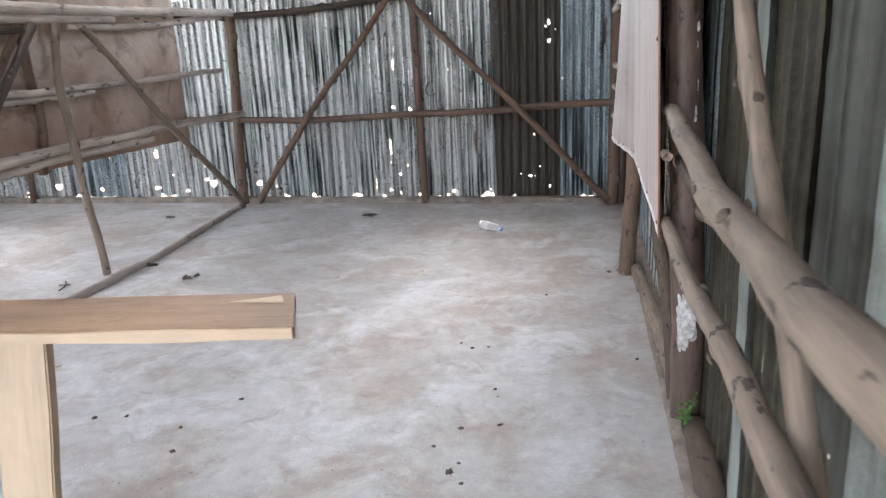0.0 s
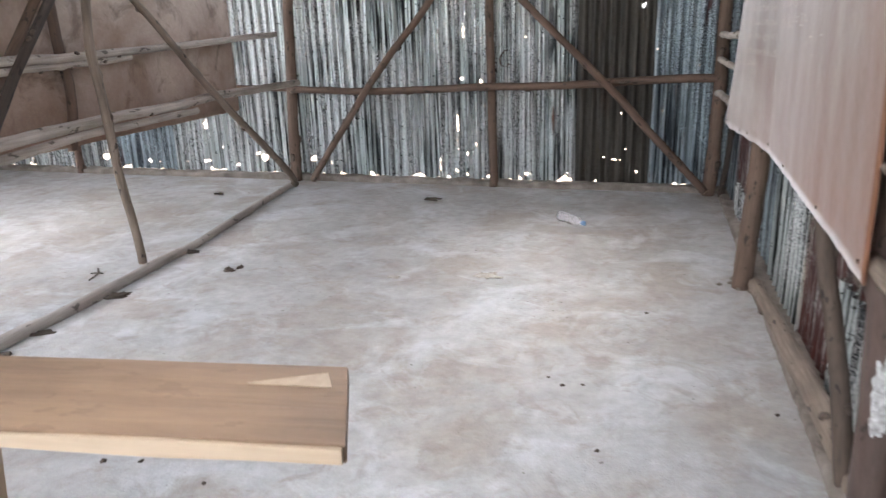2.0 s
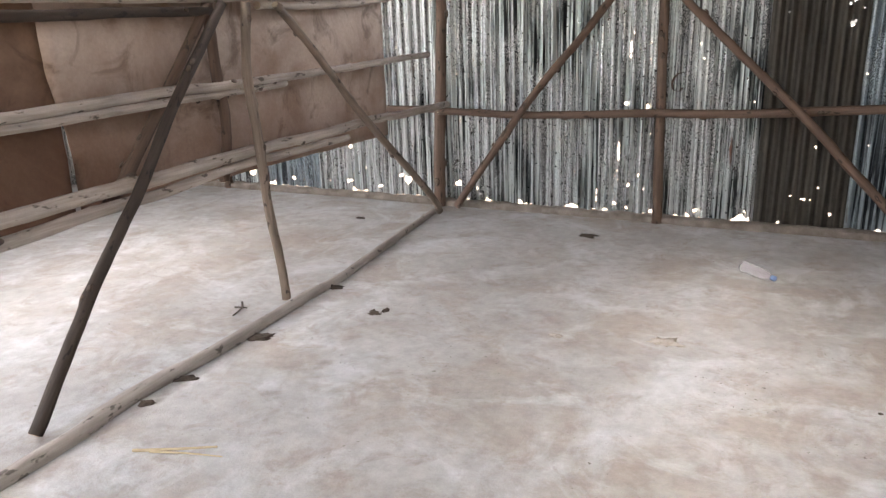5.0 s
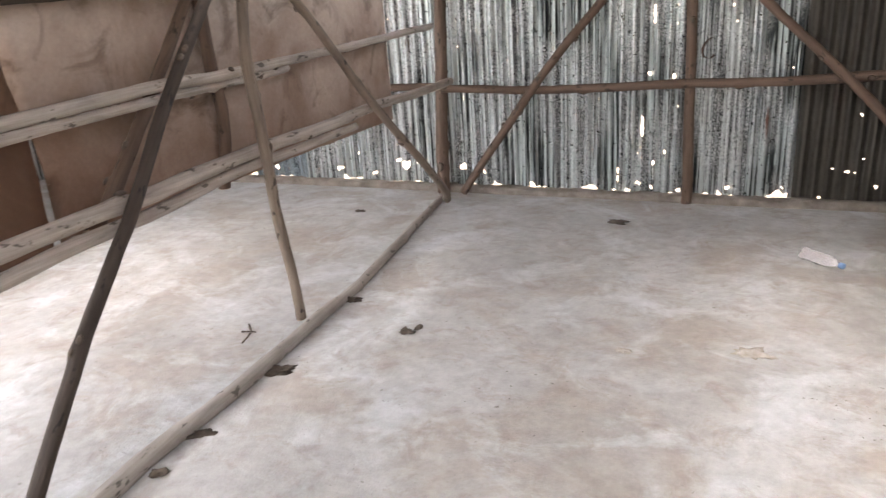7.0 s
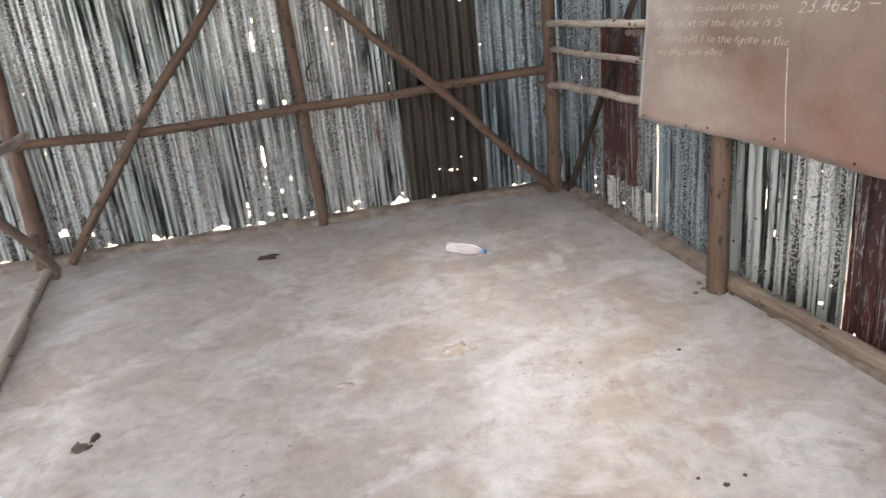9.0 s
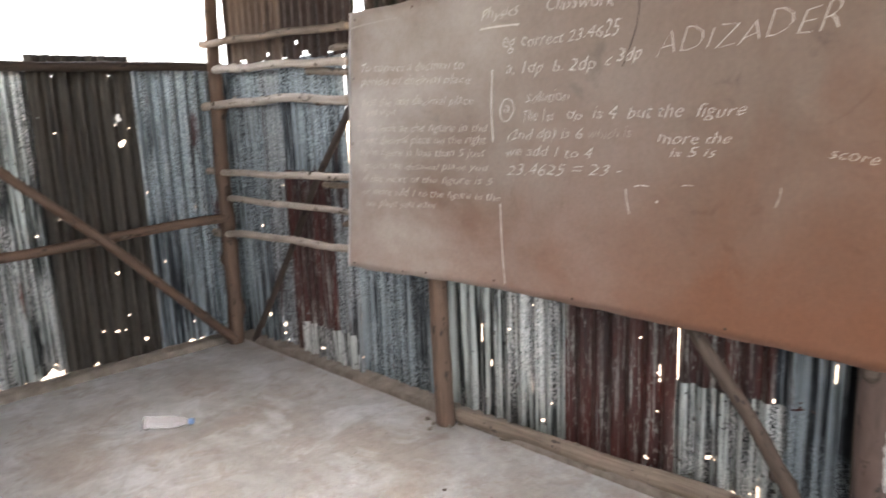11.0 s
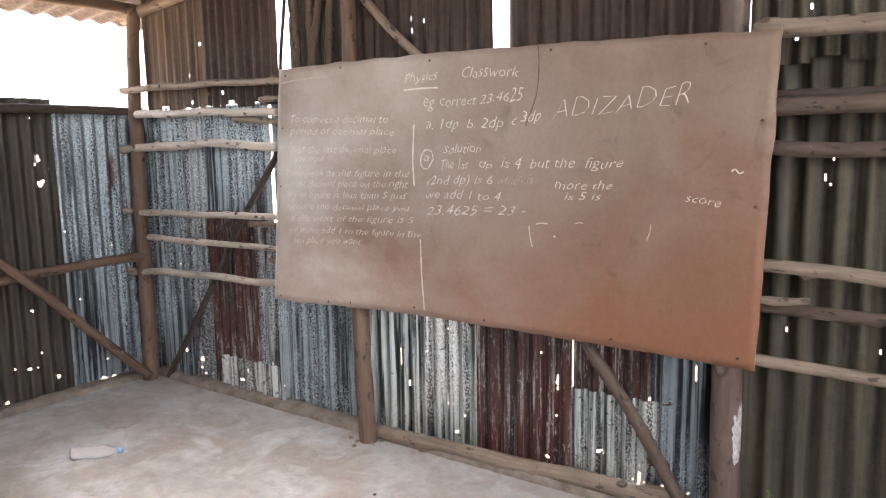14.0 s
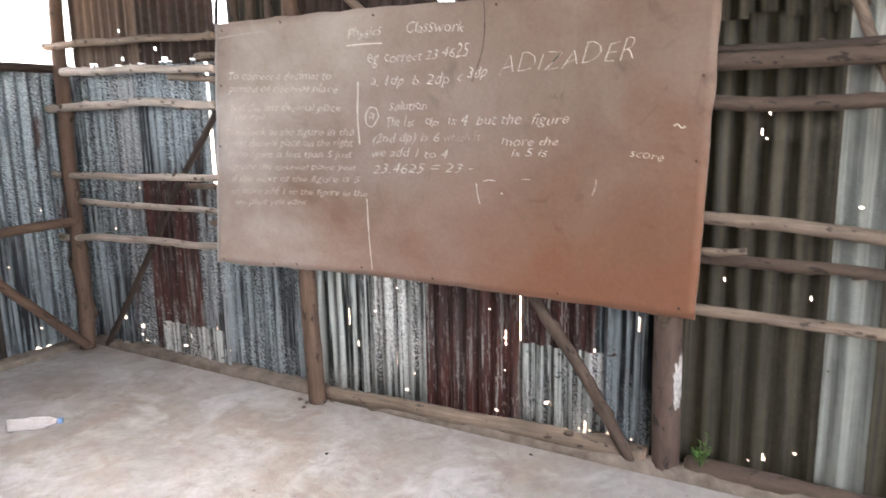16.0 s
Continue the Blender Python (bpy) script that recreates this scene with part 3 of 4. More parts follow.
wall_right = setting("wall_right", "patchwork wall of grey, rusted red and olive corrugated iron sheets")
GAP_HOLES = [(5.33, 0.25, 0.035, 0.05), (5.28, 0.36, 0.012, 0.04), (5.40, 0.12, 0.03, 0.03), (5.55, 0.17, 0.02, 0.035), (5.62, 0.10, 0.04, 0.03), (5.25, 0.12, 0.02, 0.05), (6.05, 0.15, 0.015, 0.03), (6.2, 0.2, 0.02, 0.02)]
for k, (a, b, z0, top, layer, mat, holes, pins, rot) in enumerate([
        (6.12, 6.60, 0.05, 1.80, 0.0, TIN_BLUE, GAP_HOLES, 14, 0.04), (5.84, 6.20, 0.06, 1.79, 0.012, TIN_PEEL, GAP_HOLES, 10, 0.05), (5.28, 5.88, 0.05, 1.80, 0.0, TIN_BLUE, GAP_HOLES, 8, 0.06),
        (5.38, 5.88, 0.14, 1.16, -0.010, TIN_RED, GAP_HOLES, 14, 0.05), (5.26, 5.78, 0.0, 0.24, -0.020, TIN_PALE, GAP_HOLES, 6, 0.05), (5.22, 5.42, 0.05, 1.10, -0.016, TIN_PEEL, GAP_HOLES, 6, 0.05),
        (4.48, 5.24, 0.05, 1.82, 0.014, TIN_BLUE, [(4.36, 0.3, 0.008, 0.03)], 6, 0.02), (3.87, 4.56, 0.07, 1.82, 0.0, TIN, [(4.33, 0.45, 0.008, 0.06), (4.3, 0.3, 0.006, 0.03), (4.05, 0.25, 0.01, 0.05), (4.0, 0.1, 0.014, 0.012)], 8, 0.03),
        (3.386, 3.91, 0.07, 1.80, 0.014, TIN_RED, [(3.5, 0.09, 0.02, 0.012), (3.46, 0.45, 0.008, 0.06)], 12, 0.05),
        (2.98, 3.382, 0.07, 0.45, -0.004, TIN, [(3.24, 0.18, 0.014, 0.014), (3.06, 0.09, 0.018, 0.08), (3.14, 0.06, 0.02, 0.03)], 6, 0.03),
        (2.86, 3.380, 0.36, 1.82, 0.012, TIN_RED, [], 10, 0.02),
        (2.70, 3.02, 0.05, 1.82, 0.004, TIN_BLUE, [(2.95, 0.45, 0.03, 0.010), (2.90, 0.455, 0.016, 0.006), (2.95, 0.08, 0.016, 0.06), (2.84, 0.6, 0.004, 0.05)], 8, 0.03),
        (2.12, 2.78, 0.05, 1.86, 0.0, TIN_OLIVE, [(2.5, 1.49, 0.006, 0.008), (2.42, 1.49, 0.006, 0.008), (2.36, 1.49, 0.006, 0.008), (2.27, 1.49, 0.007, 0.008), (2.4, 1.36, 0.018, 0.005), (2.42, 1.385, 0.005, 0.02), (2.52, 0.82, 0.008, 0.008), (2.49, 0.78, 0.008, 0.006), (2.44, 0.7, 0.006, 0.008), (2.22, 0.78, 0.009, 0.01), (2.34, 0.12, 0.012, 0.03)], 12, 0.03),
        (2.00, 2.16, 0.05, 1.86, -0.026, TIN_WASHED, [], 2, 0.03), (1.72, 2.06, 0.05, 1.86, -0.012, TIN_OLIVE, [(1.9, 0.6, 0.006, 0.03)], 8, 0.03), (1.44, 1.78, 0.05, 1.86, 0.0, TIN_SMOOTH, [(1.626, 1.02, 0.008, 0.03), (1.545, 0.99, 0.008, 0.025), (1.56, 0.96, 0.012, 0.012)], 8, 0.03),
        (1.24, 1.48, 0.05, 1.86, -0.014, TIN_WASHED, [], 3, 0.03), (0.5, 1.28, 0.05, 1.86, -0.004, TIN_SMOOTH, [], 4, 0.03), (-0.2, 0.54, 0.05, 1.86, 0.004, TIN_OLIVE, [], 4, 0.03)]):
    corrugated(wall_right, on_right(layer), a, b, -0.02 if z0 < 0.2 else z0, top, mat, holes, 40 + k, pins=pins, rot=rot, pitch=0.095 if mat in (TIN_OLIVE, TIN_SMOOTH, TIN_WASHED) else PITCH)
for k, (a, b, z0, top, layer, mat) in enumerate([
        (5.72, 6.42, 1.78, 0, -0.02, TIN_TAN), (5.14, 5.76, 1.78, 0, -0.032, TIN_BROWN), (4.62, 5.06, 1.76, 0, -0.02, TIN_OLIVE), (3.745, 4.66, 1.76, 0, -0.034, TIN_BROWN),
        (2.71, 3.68, 1.76, 0, -0.02, TIN_BROWN), (2.05, 2.675, 1.78, 0, -0.03, TIN_OLIVE), (1.2, 2.1, 1.78, 0, -0.02, TIN_BROWN), (0.3, 1.25, 1.78, 0, -0.03, TIN_BROWN), (-0.6, 0.35, 1.78, 0, -0.02, TIN_BROWN)]):
    corrugated(wall_right, on_right(layer), a, b, z0, roof_z(b) + top, mat, [(a + 0.2, z0 + 0.05, 0.008, 0.01), (b - 0.15, z0 + 0.09, 0.01, 0.012)], 70 + k, row=0.02, pins=4, rot=0.015)
corrugated(wall_right, on_right(0.0), -2.45, -0.15, 0.05, 3.0, TIN, (), 90, 0.019, 0.05)


def rail_x(y):
    return 0.50 + (6.5 - y) * 0.017


def right_rail(y0, z0, y1, z1, r, mat=POLE, sag=0.0, name="wall_rail", label="thin peeled pole nailed across the wall posts", x=0.0, taper=0.85, mid=()):
    ym = (y0 + y1) / 2
    pts = [(rail_x(y0) + x, y0, z0), *(mid or [(rail_x(ym) + x, ym, (z0 + z1) / 2 + sag)]), (rail_x(y1) + x, y1, z1)]
    return log(name, pts, r, r * taper, mat, label, "rail", "rails of the walls", 5, 0.008)


right_rail(6.52, 1.938, 5.02, 1.893, 0.022, POLE, 0.0)
right_rail(6.36, 1.772, 5.02, 1.72, 0.024, POLE_GREY, 0.01)
right_rail(5.42, 1.702, 5.02, 1.676, 0.02, POLE, 0.0, label="short peeled pole end beside the chalkboard", x=0.03)
right_rail(5.2, 1.80, 5.02, 1.795, 0.016, POLE, 0.0, label="short peeled pole end beside the chalkboard", x=0.03)
right_rail(6.55, 1.55, 5.03, 1.545, 0.027, POLE_GREY, 0.03)
right_rail(6.60, 1.136, 5.04, 1.162, 0.022, POLE_GREY, -0.002)
right_rail(6.32, 0.977, 5.04, 0.98, 0.02, POLE_GREY, 0.0)
right_rail(5.34, 1.104, 5.04, 1.118, 0.016, POLE, 0.0, label="short peeled pole end beside the chalkboard", x=0.03)
right_rail(5.18, 0.905, 5.04, 0.925, 0.016, POLE, 0.0, label="short peeled pole end beside the chalkboard", x=0.03)
right_rail(6.58, 0.738, 5.05, 0.788, 0.024, POLE_GREY, 0.006)
right_rail(2.63, 1.88, 0.2, 1.82, 0.032, POLE, 0.0, label="thick worn pole nailed across the wall posts", x=0.012)
right_rail(2.63, 1.62, 0.2, 1.65, 0.031, POLE_OLD, 0.0, label="thick worn pole nailed across the wall posts", x=0.012)
right_rail(2.62, 1.662, 1.5, 1.672, 0.018, POLE_DARK, 0.0, x=0.03, label="dark thin stick above the wall rail")
right_rail(2.63, 1.497, 0.2, 1.42, 0.026, POLE_OLD, 0.0, x=0.012)
right_rail(2.66, 1.078, 0.2, 1.03, 0.023, POLE, taper=1.45, label="thick pale pole nailed across the wall posts", x=0.02, mid=[(0.585, 2.3, 1.07), (0.575, 1.6, 1.022), (0.57, 1.1, 1.022), (0.57, 0.85, 1.032)])
right_rail(2.64, 0.927, 1.8, 0.918, 0.023, POLE_OLD, 0.0, x=0.055, label="bark-covered pole nailed across the wall posts")
right_rail(2.575, 0.965, 2.42, 0.976, 0.014, POLE, 0.0, x=0.0, label="short peeled stub of a pole")
right_rail(2.64, 0.738, 0.4, 0.78, 0.021, POLE, taper=1.25, x=0.02, mid=[(0.592, 2.1, 0.733), (0.60, 1.83, 0.73), (0.60, 1.5, 0.752), (0.60, 1.17, 0.77)], label="thick pale pole nailed across the wall posts")
log("wall_post", [(0.55, 4.462, -0.01), (0.558, 4.495, 0.3), (0.583, 4.515, 0.66), (0.59, 4.54, 1.4), (0.60, 4.56, 2.66)], 0.047, 0.036, POLE_BROWN, "brown post under the chalkboard, splayed at its foot", "post", "posts of the walls", 6)
POST_D = log("wall_post", [(0.69, 2.705, -0.01), (0.66, 2.70, 0.62), (0.632, 2.695, 1.24), (0.615, 2.70, 1.9), (0.61, 2.70, 2.82)], 0.056, 0.05, BARK, "thick dark bark-covered post with flaking white patches", "post", "posts of the walls", 4, rough=0.05)
log("wall_brace", [(0.665, 2.83, 0.02), (0.635, 3.05, 0.385), (0.61, 3.24, 0.66), (0.63, 3.66, 1.25)], 0.027, 0.024, POLE_OLD, "dark slanting pole leaning under the chalkboard", "brace", "braces of the walls")
log("wall_brace", [(0.575, 6.32, 0.02), (0.57, 5.915, 0.507), (0.57, 5.477, 1.073), (0.57, 5.105, 1.498), (0.58, 4.9, 1.75)], 0.02, 0.018, POLE_DARK, "dark thin slanting stick behind the wall rails", "brace", "braces of the walls")
log("wall_brace", [(0.60, 4.02, 1.86), (0.61, 4.29, 2.09), (0.62, 4.7, 2.5)], 0.022, 0.02, POLE, "slanting pole above the chalkboard", "brace", "braces of the walls")
log("wall_brace", [(0.66, 0.5, 0.0), (0.65, 1.1, 0.56), (0.645, 1.40, 0.885), (0.645, 1.62, 1.07), (0.645, 1.905, 1.33), (0.645, 2.06, 1.6), (0.645, 2.16, 1.85)], 0.022, 0.02, POLE, "pale slanting pole against the iron wall", "brace", "braces of the walls")
log("wall_stick", [(0.60, 5.11, 1.70), (0.61, 5.08, 2.0), (0.62, 5.02, 2.5)], 0.011, 0.010, POLE_DARK, "thin dark stick standing above the wall rail", "stick")
for y, lean in ((4.93, 0.02), (4.86, -0.14), (4.80, 0.05), (4.70, -0.03), (4.55, 0.03)):
    log("wall_stick", [(0.60, y, 1.78), (0.605, y + lean * 0.5, 2.2), (0.61, y + lean, 2.6)], 0.022, 0.018, POLE_OLD, "rough upright stick above the chalkboard", "stick", "upright sticks above the chalkboard")
log("sill_log", [(0.605, 4.43, 0.035), (0.63, 3.9, 0.042), (0.665, 3.33, 0.05), (0.69, 2.78, 0.05)], 0.032, 0.042, POLE, "thin weathered log lying along the foot of the wall", "log", "sill logs", 5)
log("sill_log", [(0.70, 2.62, 0.04), (0.705, 2.0, 0.04), (0.71, 1.2, 0.045), (0.71, 0.2, 0.04)], 0.045, 0.05, POLE_OLD, "old brown log lying along the foot of the wall", "log", "sill logs", 5)
# Past y 5.2 the ridge is added, closing the light gap under the sheets.
mud_sill("baseboard", (0.78, -2.4, -0.005), (0.62, 6.5, -0.005), 0.12, 0.05, 8, "uneven mud and mortar ridge under the iron wall")

log("roof_beam", [(-6.95, 6.46, 2.42), (-3.5, 6.47, 2.43), (-1.0, 6.46, 2.44), (0.72, 6.45, 2.45)], 0.04, 0.036, POLE_BROWN, "round pole carrying the edge of the roof", "beam", "roof beams", 8)
log("roof_beam", [(0.60, 6.6, 2.41), (0.61, 5.6, 2.50), (0.62, 4.0, 2.64), (0.64, 1.5, 2.87), (0.66, -2.4, 3.22)], 0.038, 0.036, POLE, "round pole carrying the edge of the roof", "beam", "roof beams", 8)

# whitewashed patches on the thick post
def patch(parent, zc, ang, h, w, r, seed):
    verts, faces, n, m = [], [], 26, 20
    for i in range(n + 1):
        for k in range(m + 1):
            s, t = i / n * 2 - 1, k / m * 2 - 1
            e = 1 + 0.5 * noise.noise(Vector((s * 2, t * 2, seed))) + 0.35 * noise.noise(Vector((s * 4, t * 4, seed + 3)))
            a = ang + t * w * e * math.sqrt(max(0.0, 1 - s * s * 0.9))
            verts.append((math.cos(a) * r, math.sin(a) * r, zc + s * h * e))
    for i in range(n):
        for k in range(m):
            q = i * (m + 1) + k
            faces.append((q, q + 1, q + m + 2, q + m + 1))
    ob = mesh_object("paint_patch", verts, faces, WHITEWASH, parent, True, "flaking white paint patch")
    return ob


def facing(ob, way):
    d = ob.matrix_basis.to_3x3().inverted() @ Vector(way)
    return math.atan2(d.y, d.x)


face = facing(POST_D, (-0.2, -1.0, 0))
for zc, turn, h, w, seed in ((0.44, -0.05, 0.095, 0.62, 1), (0.34, -0.3, 0.03, 0.3, 2), (1.165, 0.0, 0.035, 0.32, 3), (1.28, 0.15, 0.016, 0.16, 5), (1.08, 0.1, 0.022, 0.24, 7), (1.09, -0.35, 0.012, 0.12, 9), (1.22, -0.25, 0.01, 0.1, 11), (0.80, -0.2, 0.012, 0.14, 13), (1.33, 0.3, 0.012, 0.1, 15)):
    patch(POST_D, zc, face + turn, h, w, 0.0585 - 0.004 * zc, seed)

# ---- pole partition towards the next room ----
PX = -2.68
log("partition_sill_log", [(-2.85, 6.32, 0.012), (-2.77, 5.84, 0.012), (-2.615, 4.75, 0.011), (-2.575, 4.07, 0.012), (-2.54, 3.68, 0.012), (-2.525, 3.2, 0.012), (-2.515, 2.88, 0.012), (-2.47, 2.5, 0.012), (-2.42, 0.9, 0.012)], 0.026, 0.040, POLE_DUSTY, "long pale log on the floor under the pole partition", "log", "sill logs", 8)
RAIL = "peeled pole rail of the open partition, with knots"
log("partition_rail", [(PX, 0.6, 0.78), (PX, 2.0, 0.79), (PX, 2.81, 0.80), (PX, 3.36, 0.82), (PX, 4.05, 0.843), (PX, 5.2, 0.864), (PX, 5.83, 0.855), (-2.745, 6.34, 0.845)], 0.033, 0.026, POLE_GREY, RAIL, "rail", "rails of the partition", 12)
log("partition_rail", [(PX + 0.01, 0.6, 0.68), (PX + 0.01, 2.0, 0.705), (PX + 0.01, 2.8, 0.722), (PX, 3.25, 0.747), (PX, 4.04, 0.784), (PX, 4.86, 0.798)], 0.032, 0.02, POLE_GREY, RAIL, "rail", "rails of the partition", 9)
log("partition_rail", [(PX - 0.03, 0.6, 1.12), (PX - 0.03, 2.0, 1.125), (PX - 0.03, 2.9, 1.14), (PX - 0.03, 3.4, 1.16), (PX - 0.03, 4.0, 1.168), (PX - 0.03, 5.0, 1.2), (-2.72, 6.0, 1.238)], 0.025, 0.02, POLE_GREY, RAIL, "rail", "rails of the partition", 10)
log("partition_rail", [(PX - 0.03, 0.6, 1.08), (PX - 0.03, 2.2, 1.09), (PX - 0.03, 2.9, 1.102), (PX - 0.03, 3.4, 1.119), (PX - 0.03, 4.36, 1.147)], 0.022, 0.017, POLE_GREY, "thinner peeled pole tied under a partition rail", "rail", "rails of the partition", 9)
log("partition_top_rail", [(PX, 0.6, 1.60), (PX, 2.0, 1.595), (PX, 3.0, 1.605), (PX, 4.0, 1.62), (PX, 5.0, 1.65), (-2.70, 6.24, 1.698)], 0.04, 0.03, POLE_GREY, "thick pale pole along the top of the partition", "rail", "rails of the partition", 8)
log("partition_top_rail", [(PX + 0.02, 0.6, 1.52), (PX + 0.02, 2.2, 1.53), (PX + 0.02, 3.0, 1.542), (PX + 0.01, 3.8, 1.56), (PX, 4.62, 1.587)], 0.035, 0.022, POLE_GREY, "thick pale pole along the top of the partition", "rail", "rails of the partition", 8)
log("partition_top_rail", [(PX - 0.03, 4.2, 1.535), (PX - 0.03, 4.78, 1.55), (PX - 0.03, 5.3, 1.59), (-2.74, 6.1, 1.665)], 0.024, 0.02, POLE_GREY, "thin pale pole under the partition's top rail", "rail", "rails of the partition", 5)
log("partition_top_rail", [(PX - 0.05, 0.6, 1.46), (PX - 0.05, 2.6, 1.47), (PX - 0.05, 3.9, 1.505)], 0.026, 0.02, POLE_DARK, "dark pole under the partition's top rail", "rail", "rails of the partition", 5)
log("partition_stick", [(PX + 0.05, 4.10, 0.035), (PX + 0.05, 4.03, 0.70), (PX + 0.05, 3.985, 1.17), (PX + 0.05, 4.025, 1.54)], 0.024, 0.024, POLE, "pale upright stick standing on the sill log", "stick")
log("partition_brace", [(-2.72, 6.10, 0.05), (PX + 0.03, 5.86, 0.215), (PX + 0.035, 5.01, 0.875), (PX + 0.04, 4.67, 1.19), (PX + 0.04, 4.25, 1.535)], 0.028, 0.02, POLE, "slanting peeled pole bracing the partition", "brace", "braces of the partition", 7)
log("partition_brace", [(PX + 0.06, 2.65, 0.02), (PX + 0.06, 2.96, 0.43), (PX + 0.06, 3.2, 0.72), (PX + 0.055, 3.51, 1.11), (PX + 0.06, 3.86, 1.53)], 0.026, 0.022, POLE_DARK, "dark slanting pole bracing the partition", "brace", "braces of the partition", 5)
log("partition_brace", [(PX - 0.065, 3.2, 0.74), (PX - 0.06, 3.31, 0.85), (PX - 0.065, 3.56, 1.12), (PX - 0.065, 3.79, 1.41), (PX - 0.06, 3.95, 1.6)], 0.026, 0.022, POLE_BROWN, "brown slanting pole against the hardboard", "brace", "braces of the partition", 4)
log("partition_post", [(-2.80, 3.93, 0.7), (-2.745, 3.92, 1.0), (-2.745, 3.90, 1.4), (-2.75, 3.9, 2.72)], 0.026, 0.026, POLE_BROWN, "brown upright pole against the hardboard", "post", "posts of the partition", 4)
log("partition_post", [(PX, 0.7, 0.0), (PX, 0.72, 1.4), (PX, 0.7, 2.85)], 0.045, 0.04, POLE_BROWN, "brown round post of the partition", "post", "posts of the partition", 4)


def panel(name, y0, y1, z0, z1, x, mat, bulge, seed, label, torn=0.0):
    """A warped hardboard sheet, 4 mm thick, with worn edges."""
    ny, nz = 48, 30
    verts, faces = [], []
    for s in (0, 1):
        for i in range(nz + 1):
            for j in range(ny + 1):
                u, v = j / ny, i / nz
                y, z = y0 + (y1 - y0) * u, z0 + (z1 - z0) * v
                if j in (0, ny):
                    y += 0.006 * noise.noise(Vector((z * 9, seed, 0))) + (torn * max(0.0, 1 - v * 2.2) * (1 if j == 0 else 0))
                if i in (0, nz):
                    z += 0.008 * noise.noise(Vector((y * 7, seed, 5)))
                d = bulge * math.sin(3.14159 * u) * (0.5 + 0.5 * v) + 0.012 * noise.noise(Vector((y * 1.4, z * 1.4, seed)))
                verts.append((x + d - 0.004 * s, y, z))
    m, k = ny + 1, (ny + 1) * (nz + 1)
    for i in range(nz):
        for j in range(ny):
            q = i * m + j
            faces.append((q, q + 1, q + m + 1, q + m))
            faces.append((k + q, k + q + m, k + q + m + 1, k + q + 1))
    rim = [j for j in range(ny)] + [i * m + ny for i in range(nz)] + [nz * m + j for j in range(ny, 0, -1)] + [i * m for i in range(nz, 0, -1)]
    for a, b in zip(rim, rim[1:] + rim[:1]):
        faces.append((b, a, a + k, b + k))
    return tagged(mesh_object(name, verts, faces, mat), label, "board")


panel("hardboard_sheet", 3.07, 5.5, 0.72, 1.94, -2.79, HARDBOARD_PALE, 0.0, 5, "brown stained hardboard sheet fixed behind the pole partition", 0.09)
panel("hardboard_sheet", 0.6, 3.11, 0.70, 1.92, -2.812, HARDBOARD, 0.0, 8, "reddish brown hardboard sheet fixed behind the pole partition")

# ---- chalkboard ----
BW = 2.44


def board_point(u, v, out=0.0):
    """u from the board's far end, v from 0 at its foot to 1 at its head; out towards the room. The far lower corner curls outwards."""
    t = u / BW
    zb, zt = 0.712 + 0.008 * math.sin(3.14159 * max(0.0, min(1.0, t))) - 0.012 * t, 1.947 - 0.071 * t * t
    q = min(1.0, max(0.0, t / 0.4))
    x = (0.46 + 0.1 * q * q * (3 - 2 * q)) * (1 - v) + 0.525 * v
    x += 0.008 * noise.noise(Vector((u * 1.6, v * 1.5, 3))) + 0.004 * noise.noise(Vector((u * 7, v * 0.8, 5)))
    return (x - out, 5.05 - 0.05 * v - 2.467 * t, zb + (zt - zb) * v)


chalkboard = tagged(new("chalkboard"), "large worn brown hardboard chalkboard with chalk writing, hung on rails", "chalkboard")
chalkboard.location = (0.45, 3.78, 0.70)


def board_panel():
    ny, nz = 72, 36
    verts, faces = [], []
    for s in (0, 1):
        for i in range(nz + 1):
            for j in range(ny + 1):
                u, v = BW * j / ny, i / nz
                if i in (0, nz):
                    v += 0.006 * noise.noise(Vector((u * 8, i, 0)))
                if j in (0, ny):
                    u += 0.007 * noise.noise(Vector((v * 9, j, 2)))
                verts.append(board_point(u, v, -0.005 * s))
    m, k = ny + 1, (ny + 1) * (nz + 1)
    for i in range(nz):
        for j in range(ny):
            q = i * m + j
            faces.append((q, q + 1, q + m + 1, q + m))
            faces.append((k + q, k + q + m, k + q + m + 1, k + q + 1))
    rim = [j for j in range(ny)] + [i * m + ny for i in range(nz)] + [nz * m + j for j in range(ny, 0, -1)] + [i * m for i in range(nz, 0, -1)]
    for a, b in zip(rim, rim[1:] + rim[:1]):
        faces.append((b, a, a + k, b + k))
    return mesh_object("panel", verts, faces, CHALKBOARD)


def hang(ob):
    """Puts a part that was made in world places under the chalkboard."""
    ob.parent = chalkboard
    ob.matrix_parent_inverse = Matrix.Translation(-Vector(chalkboard.location))
    return ob


hang(board_panel())


